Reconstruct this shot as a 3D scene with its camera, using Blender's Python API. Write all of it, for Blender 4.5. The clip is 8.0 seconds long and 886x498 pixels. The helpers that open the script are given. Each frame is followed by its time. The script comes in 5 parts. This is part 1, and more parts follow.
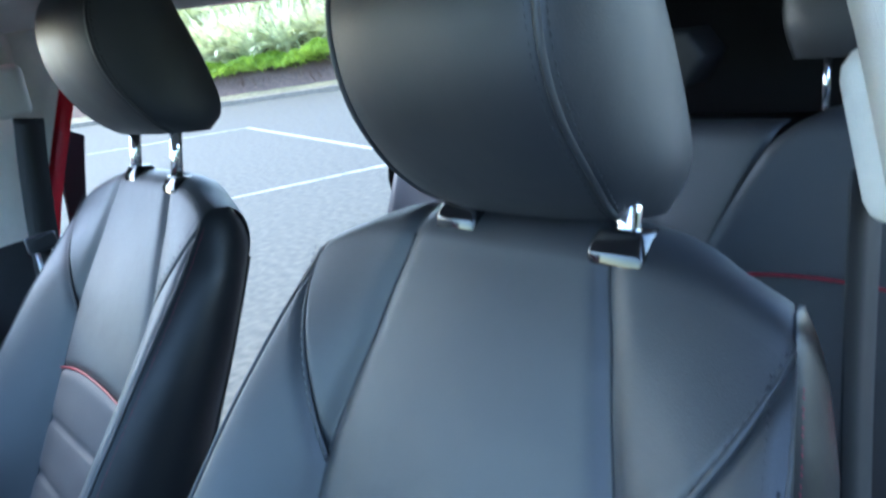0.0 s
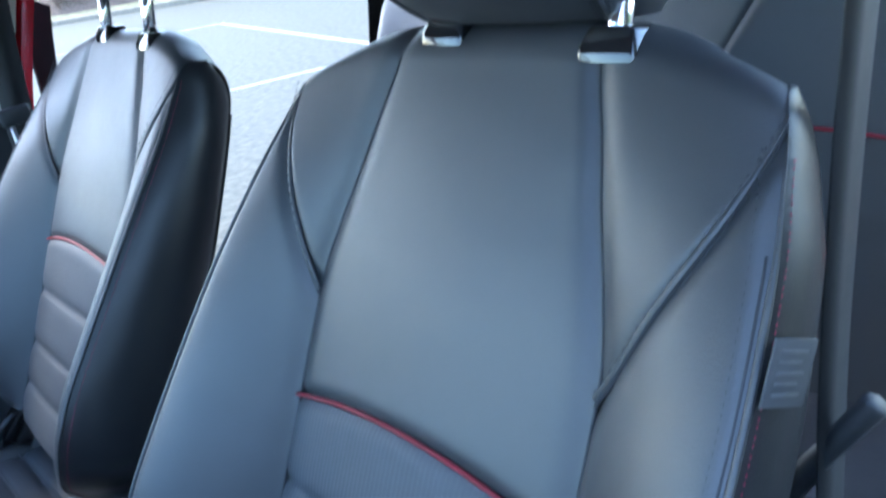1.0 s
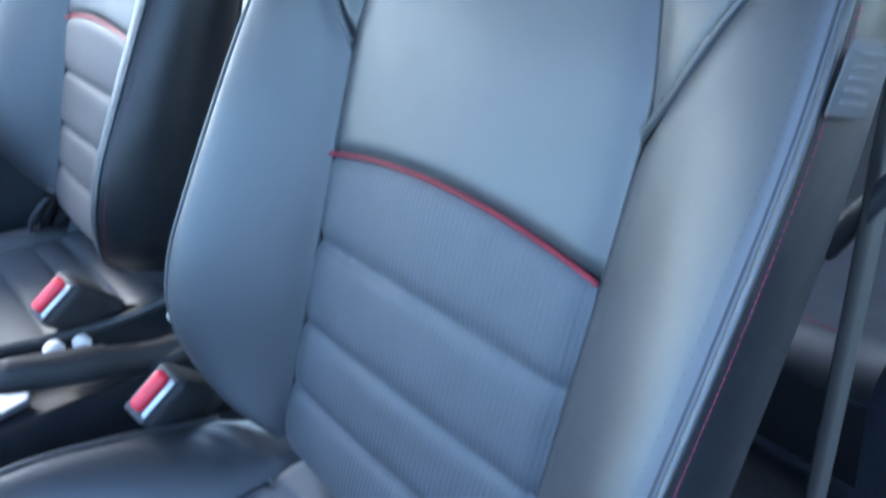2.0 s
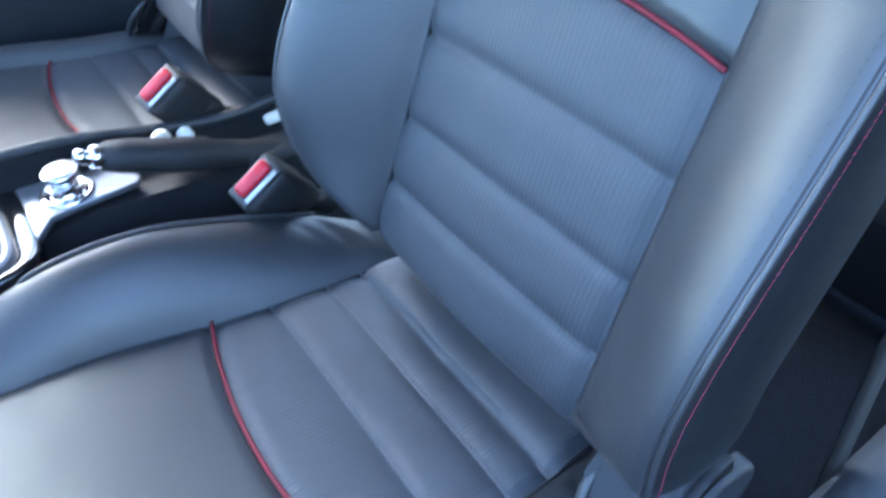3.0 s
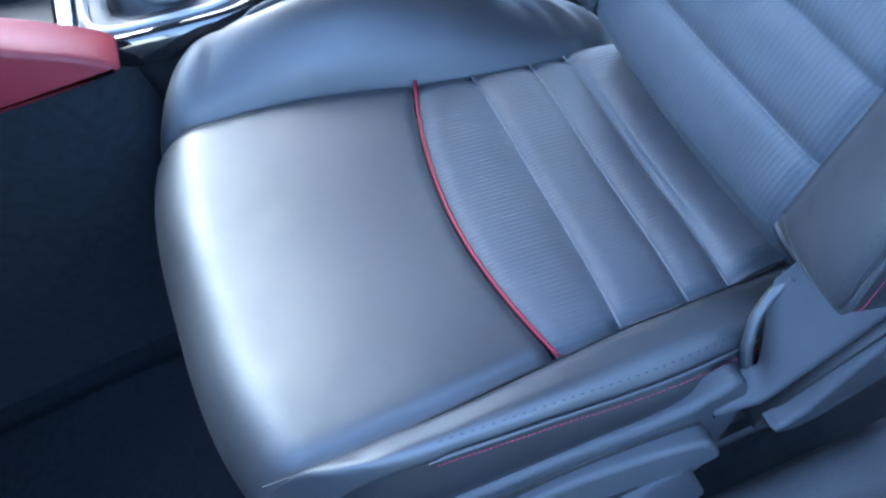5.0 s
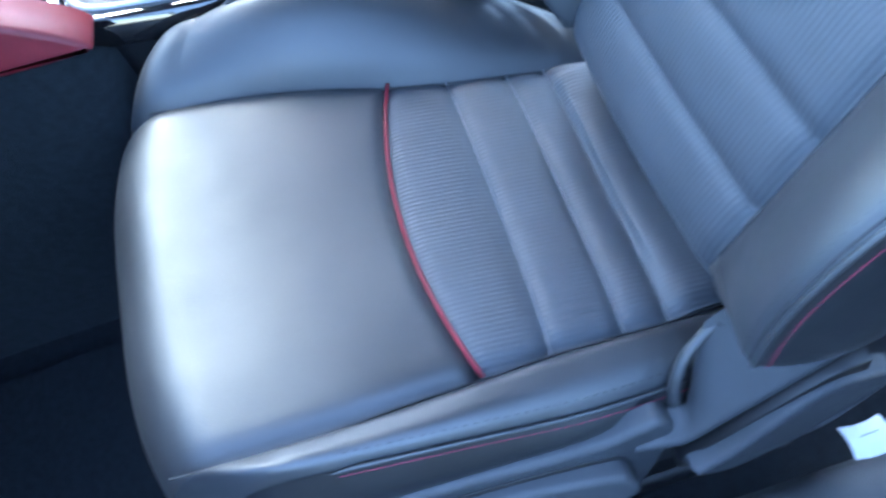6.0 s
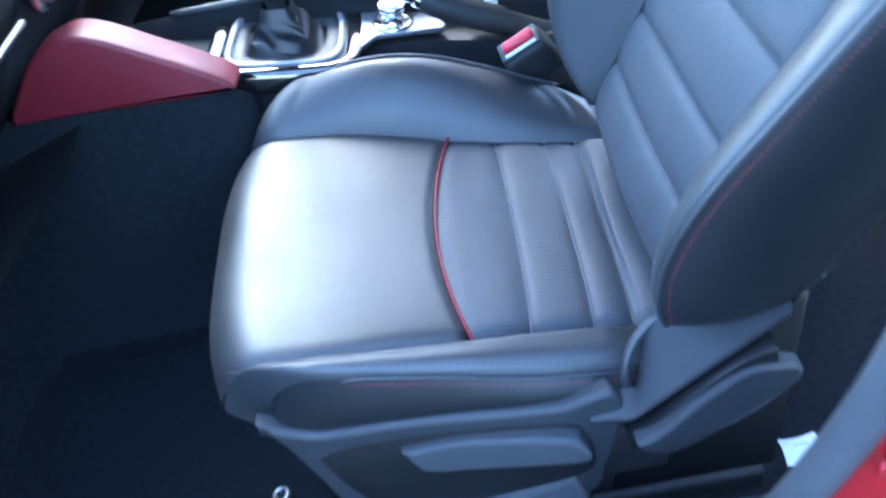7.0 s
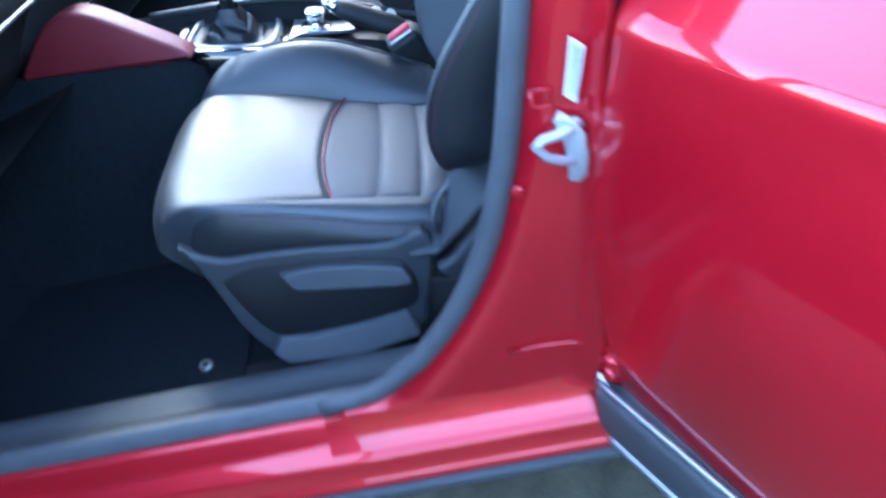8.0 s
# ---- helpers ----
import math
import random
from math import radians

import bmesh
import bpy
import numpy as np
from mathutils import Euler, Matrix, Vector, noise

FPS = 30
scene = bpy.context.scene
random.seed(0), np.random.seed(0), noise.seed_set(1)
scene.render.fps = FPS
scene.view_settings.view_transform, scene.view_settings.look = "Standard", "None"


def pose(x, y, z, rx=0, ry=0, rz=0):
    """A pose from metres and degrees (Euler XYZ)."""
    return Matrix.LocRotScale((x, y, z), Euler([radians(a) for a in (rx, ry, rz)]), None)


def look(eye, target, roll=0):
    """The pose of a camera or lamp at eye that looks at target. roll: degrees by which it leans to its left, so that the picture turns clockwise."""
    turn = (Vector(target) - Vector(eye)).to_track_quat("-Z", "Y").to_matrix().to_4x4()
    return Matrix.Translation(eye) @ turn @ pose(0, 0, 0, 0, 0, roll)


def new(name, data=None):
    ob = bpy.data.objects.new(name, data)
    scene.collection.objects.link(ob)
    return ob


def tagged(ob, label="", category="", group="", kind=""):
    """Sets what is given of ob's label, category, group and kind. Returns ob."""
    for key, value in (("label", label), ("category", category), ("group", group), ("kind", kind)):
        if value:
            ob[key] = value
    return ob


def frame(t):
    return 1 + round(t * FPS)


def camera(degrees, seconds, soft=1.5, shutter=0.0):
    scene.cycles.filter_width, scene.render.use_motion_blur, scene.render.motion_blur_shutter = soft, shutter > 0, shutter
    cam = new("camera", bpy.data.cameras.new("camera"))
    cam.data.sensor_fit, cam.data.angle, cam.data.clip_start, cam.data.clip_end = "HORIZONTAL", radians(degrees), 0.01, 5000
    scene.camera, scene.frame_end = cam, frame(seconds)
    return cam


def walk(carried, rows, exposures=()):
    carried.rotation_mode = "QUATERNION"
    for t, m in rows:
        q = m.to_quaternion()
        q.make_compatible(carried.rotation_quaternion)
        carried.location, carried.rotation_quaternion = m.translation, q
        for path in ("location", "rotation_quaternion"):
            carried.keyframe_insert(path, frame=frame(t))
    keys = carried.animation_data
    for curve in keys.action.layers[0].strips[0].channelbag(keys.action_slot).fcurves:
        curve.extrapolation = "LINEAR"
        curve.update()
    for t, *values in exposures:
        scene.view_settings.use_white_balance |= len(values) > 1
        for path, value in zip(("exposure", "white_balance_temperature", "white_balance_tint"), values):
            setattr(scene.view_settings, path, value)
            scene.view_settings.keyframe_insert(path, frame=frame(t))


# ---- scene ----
cam = camera(61.6, 8.0, soft=2.4, shutter=0.5)
PATH = [
    (0, (0.756, -0.052, 1.343), (-0.705, 1.174, 0.742), -10.0),
    (0.5, (0.76, -0.058, 1.316), (-0.65, 1.16, 0.588), -11.0),
    (1, (0.76, -0.073, 1.287), (-0.633, 1.082, 0.435), -11.5),
    (1.5, (0.758, -0.084, 1.261), (-0.613, 0.969, 0.255), -12.2),
    (2, (0.759, -0.105, 1.231), (-0.545, 0.807, 0.019), -12.3),
    (2.2, (0.758, -0.111, 1.227), (-0.518, 0.733, -0.062), -12.6),
    (3.3, (0.774, -0.181, 1.194), (-0.457, 0.333, -0.296), -14.2),
    (3.5, (0.774, -0.184, 1.191), (-0.445, 0.265, -0.33), -15.0),
    (4, (0.775, -0.204, 1.186), (-0.412, 0.106, -0.394), -16.6),
    (4.5, (0.78, -0.22, 1.188), (-0.375, -0.079, -0.438), -20.1),
    (4.7, (0.779, -0.224, 1.19), (-0.36, -0.135, -0.452), -21.5),
    (5.8, (0.775, -0.188, 1.188), (-0.319, -0.228, -0.486), -22.4),
    (6, (0.783, -0.147, 1.182), (-0.332, -0.201, -0.477), -21.4),
    (6.5, (0.833, -0.089, 1.185), (-0.382, -0.217, -0.399), -17.5),
    (7, (1.007, -0.094, 1.212), (-0.439, -0.32, -0.157), -18.4),
    (7.5, (1.21, -0.061, 1.211), (-0.335, -0.236, -0.048), -16.7),
    (7.7, (1.284, -0.026, 1.214), (-0.288, -0.182, -0.012), -16.6),
    (8, (1.431, 0.047, 1.196), (-0.164, -0.098, -0.001), -14.4),
]
walk(cam, [(t, look(eye, target, roll)) for t, eye, target, roll in PATH], exposures=[(t, e, k, tint) for t, e, k, tint in ((0.0, 3.45, 5700, 6), (1.0, 3.78, 5850, 7), (2.0, 4.32, 5950, 7), (3.5, 4.42, 5750, 8), (4.5, 4.68, 5650, 8), (6.5, 4.65, 5580, 7), (7.5, 4.55, 5450, 8), (8.0, 4.25, 5450, 8))])

# ---- light ----
world = bpy.data.worlds.new("sky")
scene.world = world
world.use_nodes = True
wn = world.node_tree
sky = wn.nodes.new("ShaderNodeTexSky")
sky.sky_type = "NISHITA"
sky.sun_disc = False
SUN_EL, SUN_AZ = 46.0, 262.0
sky.sun_elevation, sky.sun_rotation = radians(SUN_EL), radians(SUN_AZ)
sky.altitude, sky.air_density, sky.dust_density = 50, 1.0, 1.0
wn.links.new(sky.outputs[0], wn.nodes["Background"].inputs[0])
wn.nodes["Background"].inputs[1].default_value = 0.15
sun = new("sun", bpy.data.lights.new("sun", "SUN"))
sun.data.energy, sun.data.angle, sun.data.color = 0.36, radians(16), (1.0, 0.95, 0.86)
sun_way = Vector((math.sin(radians(SUN_AZ)) * math.cos(radians(SUN_EL)), math.cos(radians(SUN_AZ)) * math.cos(radians(SUN_EL)), math.sin(radians(SUN_EL))))
sun.matrix_world = look(sun_way * 20, (0, 0, 0))


# ---- materials ----
def material(name, base, rough=0.5, metal=0.0, var=0.15, scale=20.0, grain=0.0, grain_scale=600.0, coat=0.0, spec=0.5, tint=None, trans=0.0, soft=0.0, soft_scale=16.0):
    """Principled surface with two scales of colour variation, roughness variation and a fine relief."""
    m = bpy.data.materials.new(name)
    m.use_nodes = True
    n, l = m.node_tree.nodes, m.node_tree.links
    b = n["Principled BSDF"]
    tc = n.new("ShaderNodeTexCoord")
    big, small = n.new("ShaderNodeTexNoise"), n.new("ShaderNodeTexNoise")
    big.inputs["Scale"].default_value, big.inputs["Detail"].default_value = scale, 4
    small.inputs["Scale"].default_value, small.inputs["Detail"].default_value = scale * 9, 3
    mixf = n.new("ShaderNodeMath")
    mixf.operation = "MULTIPLY_ADD"
    l.new(tc.outputs["Object"], big.inputs["Vector"])
    l.new(tc.outputs["Object"], small.inputs["Vector"])
    l.new(small.outputs[0], mixf.inputs[0])
    mixf.inputs[1].default_value = 0.5
    l.new(big.outputs[0], mixf.inputs[2])
    ramp = n.new("ShaderNodeValToRGB")
    lo = [max(0, c * (1 - var)) for c in base]
    hi = [min(1, c * (1 + var)) for c in (tint or base)]
    ramp.color_ramp.elements[0].position, ramp.color_ramp.elements[1].position = 0.45, 1.05
    ramp.color_ramp.elements[0].color, ramp.color_ramp.elements[1].color = (*lo, 1), (*hi, 1)
    l.new(mixf.outputs[0], ramp.inputs[0])
    l.new(ramp.outputs[0], b.inputs["Base Color"])
    rr = n.new("ShaderNodeMapRange")
    rr.inputs[1].default_value, rr.inputs[2].default_value = 0.3, 1.1
    rr.inputs[3].default_value, rr.inputs[4].default_value = max(0.02, rough - 0.06), min(1, rough + 0.06)
    l.new(mixf.outputs[0], rr.inputs[0])
    l.new(rr.outputs[0], b.inputs["Roughness"])
    b.inputs["Metallic"].default_value = metal
    b.inputs["Coat Weight"].default_value, b.inputs["Coat Roughness"].default_value = coat, 0.04
    b.inputs["Specular IOR Level"].default_value = spec
    b.inputs["Transmission Weight"].default_value = trans
    if grain:
        v = n.new("ShaderNodeTexVoronoi")
        v.inputs["Scale"].default_value = grain_scale
        bump = n.new("ShaderNodeBump")
        bump.inputs["Strength"].default_value, bump.inputs["Distance"].default_value = grain, 0.001
        l.new(tc.outputs["Object"], v.inputs["Vector"])
        l.new(v.outputs["Distance"], bump.inputs["Height"])
        l.new(bump.outputs[0], b.inputs["Normal"])
        if soft:
            und, b2 = n.new("ShaderNodeTexNoise"), n.new("ShaderNodeBump")
            und.inputs["Scale"].default_value, und.inputs["Detail"].default_value = soft_scale, 2.5
            b2.inputs["Strength"].default_value, b2.inputs["Distance"].default_value = soft, 0.01
            l.new(tc.outputs["Object"], und.inputs["Vector"])
            l.new(und.outputs[0], b2.inputs["Height"])
            l.new(b2.outputs[0], bump.inputs["Normal"])
    return m


def ribbed(name, base):
    """Black ribbed seat fabric: ribs run along the seat, about 4.5 mm apart."""
    m = material(name, base, rough=0.62, var=0.2, scale=30, grain=0.2, grain_scale=500, spec=0.85, soft=0.14)
    n, l = m.node_tree.nodes, m.node_tree.links
    tc, b = n.new("ShaderNodeTexCoord"), n["Principled BSDF"]
    w = n.new("ShaderNodeTexWave")
    w.wave_type, w.bands_direction, w.wave_profile = "BANDS", "X", "SIN"
    w.inputs["Scale"].default_value = 0.3142 / 0.0047
    w.inputs["Distortion"].default_value, w.inputs["Detail"].default_value = 0.5, 2
    bump = n.new("ShaderNodeBump")
    bump.inputs["Strength"].default_value, bump.inputs["Distance"].default_value = 0.30, 0.0010
    l.new(tc.outputs["Object"], w.inputs["Vector"])
    l.new(w.outputs["Fac"], bump.inputs["Height"])
    old = [k for k in l if k.to_socket == b.inputs["Normal"]][0].from_socket
    l.new(old, bump.inputs["Normal"])
    l.new(bump.outputs[0], b.inputs["Normal"])
    return m


LEATHER = material("black_leather", (0.015, 0.017, 0.021), rough=0.50, var=0.2, scale=9, grain=0.14, grain_scale=900, spec=0.95, soft=0.16)
# Darker, duller copy of the leather; shade on the seat sides is in its colour.
LEATHER_SHADED = material("shaded_black_leather", (0.010, 0.011, 0.013), rough=0.38, var=0.2, scale=9, grain=0.14, grain_scale=900, spec=0.42, soft=0.12)
FABRIC = ribbed("black_ribbed_fabric", (0.030, 0.035, 0.044))
PIPING = material("red_piping", (0.20, 0.008, 0.020), rough=0.5, var=0.2, scale=60)
THREAD_RED = material("red_thread", (0.21, 0.018, 0.05), rough=0.7, var=0.3, scale=300)
QUILT = material("grey_quilting_thread", (0.10, 0.105, 0.115), rough=0.6, var=0.3, scale=300)
THREAD = material("dark_thread", (0.03, 0.03, 0.035), rough=0.7, var=0.2, scale=300)
SEAM = material("black_seam_cloth", (0.026, 0.027, 0.030), rough=0.8, var=0.2, scale=100)
PLASTIC = material("black_grained_plastic", (0.026, 0.029, 0.034), rough=0.40, var=0.15, scale=25, grain=0.4, grain_scale=1400)
PLASTIC_DARK = material("dark_matte_plastic", (0.015, 0.015, 0.017), rough=0.6, var=0.2, scale=20, grain=0.3, grain_scale=1000)
GLOSS = material("piano_black_plastic", (0.008, 0.008, 0.009), rough=0.08, var=0.1, scale=20, coat=0.5)
CHROME = material("chrome", (0.80, 0.80, 0.82), rough=0.09, metal=1.0, var=0.04, scale=40)
SATIN = material("satin_silver_trim", (0.36, 0.37, 0.39), rough=0.42, metal=0.75, var=0.06, scale=60)
BEZEL = material("dull_silver_bezel", (0.30, 0.31, 0.33), rough=0.5, metal=0.6, var=0.06, scale=60)
ZINC = material("pale_zinc_plating", (0.46, 0.48, 0.50), rough=0.42, metal=0.7, var=0.10, scale=120)
STEEL = material("zinc_steel", (0.62, 0.64, 0.66), rough=0.3, metal=1.0, var=0.12, scale=120)
PAINT = material("red_car_paint", (0.46, 0.003, 0.014), rough=0.32, metal=0.5, var=0.06, scale=6, coat=1.0, spec=0.3)
RUBBER = material("grey_rubber_seal", (0.055, 0.058, 0.064), rough=0.55, var=0.15, scale=40, grain=0.2, grain_scale=900)
CLADDING = material("grey_black_cladding", (0.05, 0.052, 0.056), rough=0.55, var=0.15, scale=30, grain=0.5, grain_scale=900)
CARPET = material("black_carpet", (0.011, 0.014, 0.018), rough=0.95, var=0.4, scale=90, grain=1.0, grain_scale=700, spec=0.2)
TRIM_PALE = material("pale_grey_pillar_trim", (0.70, 0.68, 0.62), rough=0.6, var=0.06, scale=20, grain=0.3, grain_scale=900)
WEBBING = material("black_belt_webbing", (0.016, 0.017, 0.019), rough=0.6, var=0.2, scale=60, grain=0.15, grain_scale=1500)
# Near-black trim: shade around the console and dash is put into its base colour.
MATTE_SHADE = material("black_trim_and_shade", (0.007, 0.0075, 0.009), rough=0.8, var=0.3, scale=25, grain=0.4, grain_scale=900, spec=0.25)
# Near-black colour that stands in for shade in gaps and recesses.
RECESS_SHADE = material("recess_shade_black", (0.005, 0.005, 0.006), rough=0.5, var=0.2, scale=30)
RED_BUTTON = material("red_buckle_plastic", (0.48, 0.012, 0.03), rough=0.35, var=0.08, scale=50)
RED_PAD = material("burgundy_leather_pad", (0.15, 0.010, 0.018), rough=0.45, var=0.1, scale=14, grain=0.35, grain_scale=900)
LABEL = material("white_label_paper", (0.66, 0.68, 0.70), rough=0.5, var=0.05, scale=80)
INK = material("grey_label_ink", (0.30, 0.32, 0.36), rough=0.6, var=0.1, scale=90)
TAG_GREY = material("grey_woven_tag", (0.055, 0.058, 0.064), rough=0.7, var=0.15, scale=150)
TAG_INK = material("pale_tag_ink", (0.095, 0.098, 0.106), rough=0.7, var=0.1, scale=150)
GREY_LINING = material("grey_roof_lining", (0.42, 0.41, 0.39), rough=0.9, var=0.06, scale=30, grain=0.5, grain_scale=500)
ASPHALT = material("grey_asphalt", (0.044, 0.041, 0.028), rough=0.88, var=0.5, scale=16, tint=(0.062, 0.058, 0.040), grain=0.35, grain_scale=160)
ROAD_PAINT = material("worn_white_road_paint", (0.13, 0.13, 0.125), rough=0.85, var=0.6, scale=14, tint=(0.30, 0.30, 0.29), grain=0.7, grain_scale=150)
CONCRETE = material("pale_concrete", (0.15, 0.13, 0.10), rough=0.85, var=0.25, scale=8, grain=0.6, grain_scale=200)
GRASS = material("short_worn_grass", (0.10, 0.085, 0.045), rough=0.9, var=0.5, scale=6, tint=(0.17, 0.15, 0.075))
SOIL = material("brown_mulch", (0.10, 0.065, 0.05), rough=0.95, var=0.5, scale=12, grain=1.0, grain_scale=60)


def leaf_material(name, base, tint, trans):
    m = material(name, base, rough=0.45, var=0.35, scale=5, tint=tint)
    n, l = m.node_tree.nodes, m.node_tree.links
    b, t, mix = n["Principled BSDF"], n.new("ShaderNodeBsdfTranslucent"), n.new("ShaderNodeMixShader")
    out = n["Material Output"]
    src = [k for k in l if k.to_socket == b.inputs["Base Color"]][0].from_socket
    l.new(src, t.inputs[0])
    mix.inputs[0].default_value = trans
    l.new(b.outputs[0], mix.inputs[1])
    l.new(t.outputs[0], mix.inputs[2])
    l.new(mix.outputs[0], out.inputs[0])
    return m


FLAX = leaf_material("pale_flax_leaf", (0.42, 0.44, 0.20), (0.78, 0.76, 0.46), 0.35)
SHRUB = leaf_material("bright_green_shrub_leaf", (0.14, 0.26, 0.02), (0.34, 0.46, 0.05), 0.45)
HEDGE = leaf_material("dark_hedge_leaf", (0.025, 0.045, 0.014), (0.05, 0.08, 0.022), 0.1)
TWIG = material("brown_twig", (0.09, 0.05, 0.035), rough=0.9, var=0.4, scale=30)
GLASS = material("dark_tinted_glass", (0.02, 0.025, 0.025), rough=0.03, var=0.05, scale=10, coat=0.3)

def tinted(name, colour, gloss):
    """Thin window pane: tinted see-through glass with a clear reflection."""
    m = bpy.data.materials.new(name)
    m.use_nodes = True
    n, l = m.node_tree.nodes, m.node_tree.links
    see, shine, mix = n.new("ShaderNodeBsdfTransparent"), n.new("ShaderNodeBsdfGlossy"), n.new("ShaderNodeMixShader")
    see.inputs[0].default_value = (*colour, 1)
    shine.inputs["Roughness"].default_value = 0.02
    mix.inputs[0].default_value = gloss
    l.new(see.outputs[0], mix.inputs[1])
    l.new(shine.outputs[0], mix.inputs[2])
    l.new(mix.outputs[0], n["Material Output"].inputs[0])
    return m


WINDSCREEN = tinted("tinted_windscreen_glass", (0.58, 0.66, 0.66), 0.06)
CLEAR = material("clear_window_glass", (0.9, 0.95, 0.95), rough=0.02, var=0.01, scale=3, trans=1.0)


# ---- mesh helpers ----
def part(name, bm, mat, parent=None, label="", smooth=True, kind=""):
    me = bpy.data.meshes.new(name)
    bm.normal_update()
    bm.to_mesh(me)
    bm.free()
    for m in (mat if isinstance(mat, (list, tuple)) else [mat]):
        me.materials.append(m)
    for p in me.polygons:
        p.use_smooth = smooth
    ob = new(name, me)
    ob.parent = parent
    return tagged(ob, label, kind=kind)


def thing(name, label, category, group="", at=(0, 0, 0)):
    e = new(name)
    e.empty_display_size = 0.05
    e.location = at
    return tagged(e, label, category, group)


def grid(rows, bm=None, closed=False, flip=False):
    """A skin through rows of points; closed joins each row's ends."""
    bm = bm or bmesh.new()
    vs = [[bm.verts.new(p) for p in r] for r in rows]
    n = len(vs[0])
    for a, b in zip(vs, vs[1:]):
        for j in range(n if closed else n - 1):
            q = [a[j], a[(j + 1) % n], b[(j + 1) % n], b[j]]
            if flip:
                q.reverse()
            try:
                bm.faces.new(q)
            except ValueError:
                pass
    return bm


def capped(rows, bm=None):
    """A closed tube skin with both ends filled."""
    bm = bm or bmesh.new()
    start = len(bm.verts)
    grid(rows, bm, closed=True)
    bm.verts.ensure_lookup_table()
    n = len(rows[0])
    bm.faces.new([bm.verts[start + k] for k in range(n)][::-1])
    bm.faces.new([bm.verts[start + (len(rows) - 1) * n + k] for k in range(n)])
    return bm


def finish(bm):
    bmesh.ops.recalc_face_normals(bm, faces=bm.faces)
    return bm


def tube(path, r, bm=None, sides=8, flat=1.0, cap=True):
    """A round or flattened rod along a path; r a number or one for each point."""
    pts = [Vector(p) for p in path]
    rows, a = [], None
    for i, p in enumerate(pts):
        d = (pts[min(i + 1, len(pts) - 1)] - pts[max(i - 1, 0)]).normalized()
        if a is None:
            a = d.cross(Vector((0, 0, 1)) if abs(d.z) < 0.95 else Vector((0, 1, 0)))
        a = (a - d * a.dot(d)).normalized()
        b = a.cross(d).normalized()
        rr = r[i] if isinstance(r, (list, tuple)) else r
        rows.append([p + a * (math.cos(2 * math.pi * k / sides) * rr) + b * (math.sin(2 * math.pi * k / sides) * rr * flat) for k in range(sides)])
    bm2 = capped(rows, bm) if cap else grid(rows, bm, closed=True)
    return finish(bm2)


def strip(path, width_way, half, thick, bm=None):
    """A flat band along a path: its width lies along width_way."""
    pts = [Vector(p) for p in path]
    rows = []
    for i, p in enumerate(pts):
        d = (pts[min(i + 1, len(pts) - 1)] - pts[max(i - 1, 0)]).normalized()
        a = Vector(width_way(i / (len(pts) - 1)) if callable(width_way) else width_way)
        a = (a - d * a.dot(d)).normalized()
        b = a.cross(d).normalized()
        rows.append([p - a * half - b * thick, p + a * half - b * thick, p + a * half + b * thick, p - a * half + b * thick])
    return finish(capped(rows, bm))


def prism(poly, place, depth, bevel=0.0, seg=2):
    """A plate: the outline poly (a, b) laid out by place(a, b, c), from c=0 to c=depth."""
    bm = bmesh.new()
    lo = [bm.verts.new(place(a, b, 0)) for a, b in poly]
    hi = [bm.verts.new(place(a, b, depth)) for a, b in poly]
    n = len(poly)
    bm.faces.new(lo[::-1])
    top = bm.faces.new(hi)
    for k in range(n):
        bm.faces.new([lo[k], lo[(k + 1) % n], hi[(k + 1) % n], hi[k]])
    finish(bm)
    if bevel:
        bmesh.ops.bevel(bm, geom=list(top.edges), offset=bevel, segments=seg, affect="EDGES", profile=0.5)
    return finish(bm)


def block(size, m=None, bevel=0.004, seg=2):
    """A box with rounded edges."""
    bm = bmesh.new()
    bmesh.ops.create_cube(bm, size=1.0, matrix=(m or Matrix()) @ Matrix.Diagonal((*size, 1)))
    if bevel:
        bmesh.ops.bevel(bm, geom=list(bm.edges), offset=bevel, segments=seg, affect="EDGES", profile=0.5)
    return finish(bm)


def lathe(profile, m=None, n=28):
    """Turned form: (radius, height) pairs about z."""
    m = m or Matrix()
    return finish(capped([[m @ Vector((r * math.cos(2 * math.pi * k / n), r * math.sin(2 * math.pi * k / n), h)) for k in range(n)] for r, h in profile]))


def smooth_path(pts, n):
    """n points on a smooth curve through pts."""
    P = [Vector(p) for p in pts]
    out = []
    for i in range(n):
        t = i / (n - 1) * (len(P) - 1)
        k = min(int(t), len(P) - 2)
        f = t - k
        a, b, c, d = P[max(k - 1, 0)], P[k], P[k + 1], P[min(k + 2, len(P) - 1)]
        out.append(0.5 * ((2 * b) + (c - a) * f + (2 * a - 5 * b + 4 * c - d) * f * f + (3 * b - a - 3 * c + d) * f ** 3))
    return out


def lerp(table, x):
    xs, ys = [a for a, _ in table], [b for _, b in table]
    return float(np.interp(x, xs, ys))


def smoothed(table):
    """A smooth function through (x, y) pairs."""
    xs, ys = [a for a, _ in table], [b for _, b in table]
    def f(x):
        if x <= xs[0]:
            return ys[0]
        if x >= xs[-1]:
            return ys[-1]
        k = max(i for i in range(len(xs) - 1) if xs[i] <= x)
        h = xs[k + 1] - xs[k]
        t = (x - xs[k]) / h
        def s(i):
            i0, i1 = max(i - 1, 0), min(i + 1, len(xs) - 1)
            return (ys[i1] - ys[i0]) / (xs[i1] - xs[i0])
        return (2 * t ** 3 - 3 * t * t + 1) * ys[k] + (t ** 3 - 2 * t * t + t) * h * s(k) + (-2 * t ** 3 + 3 * t * t) * ys[k + 1] + (t ** 3 - t * t) * h * s(k + 1)
    return f


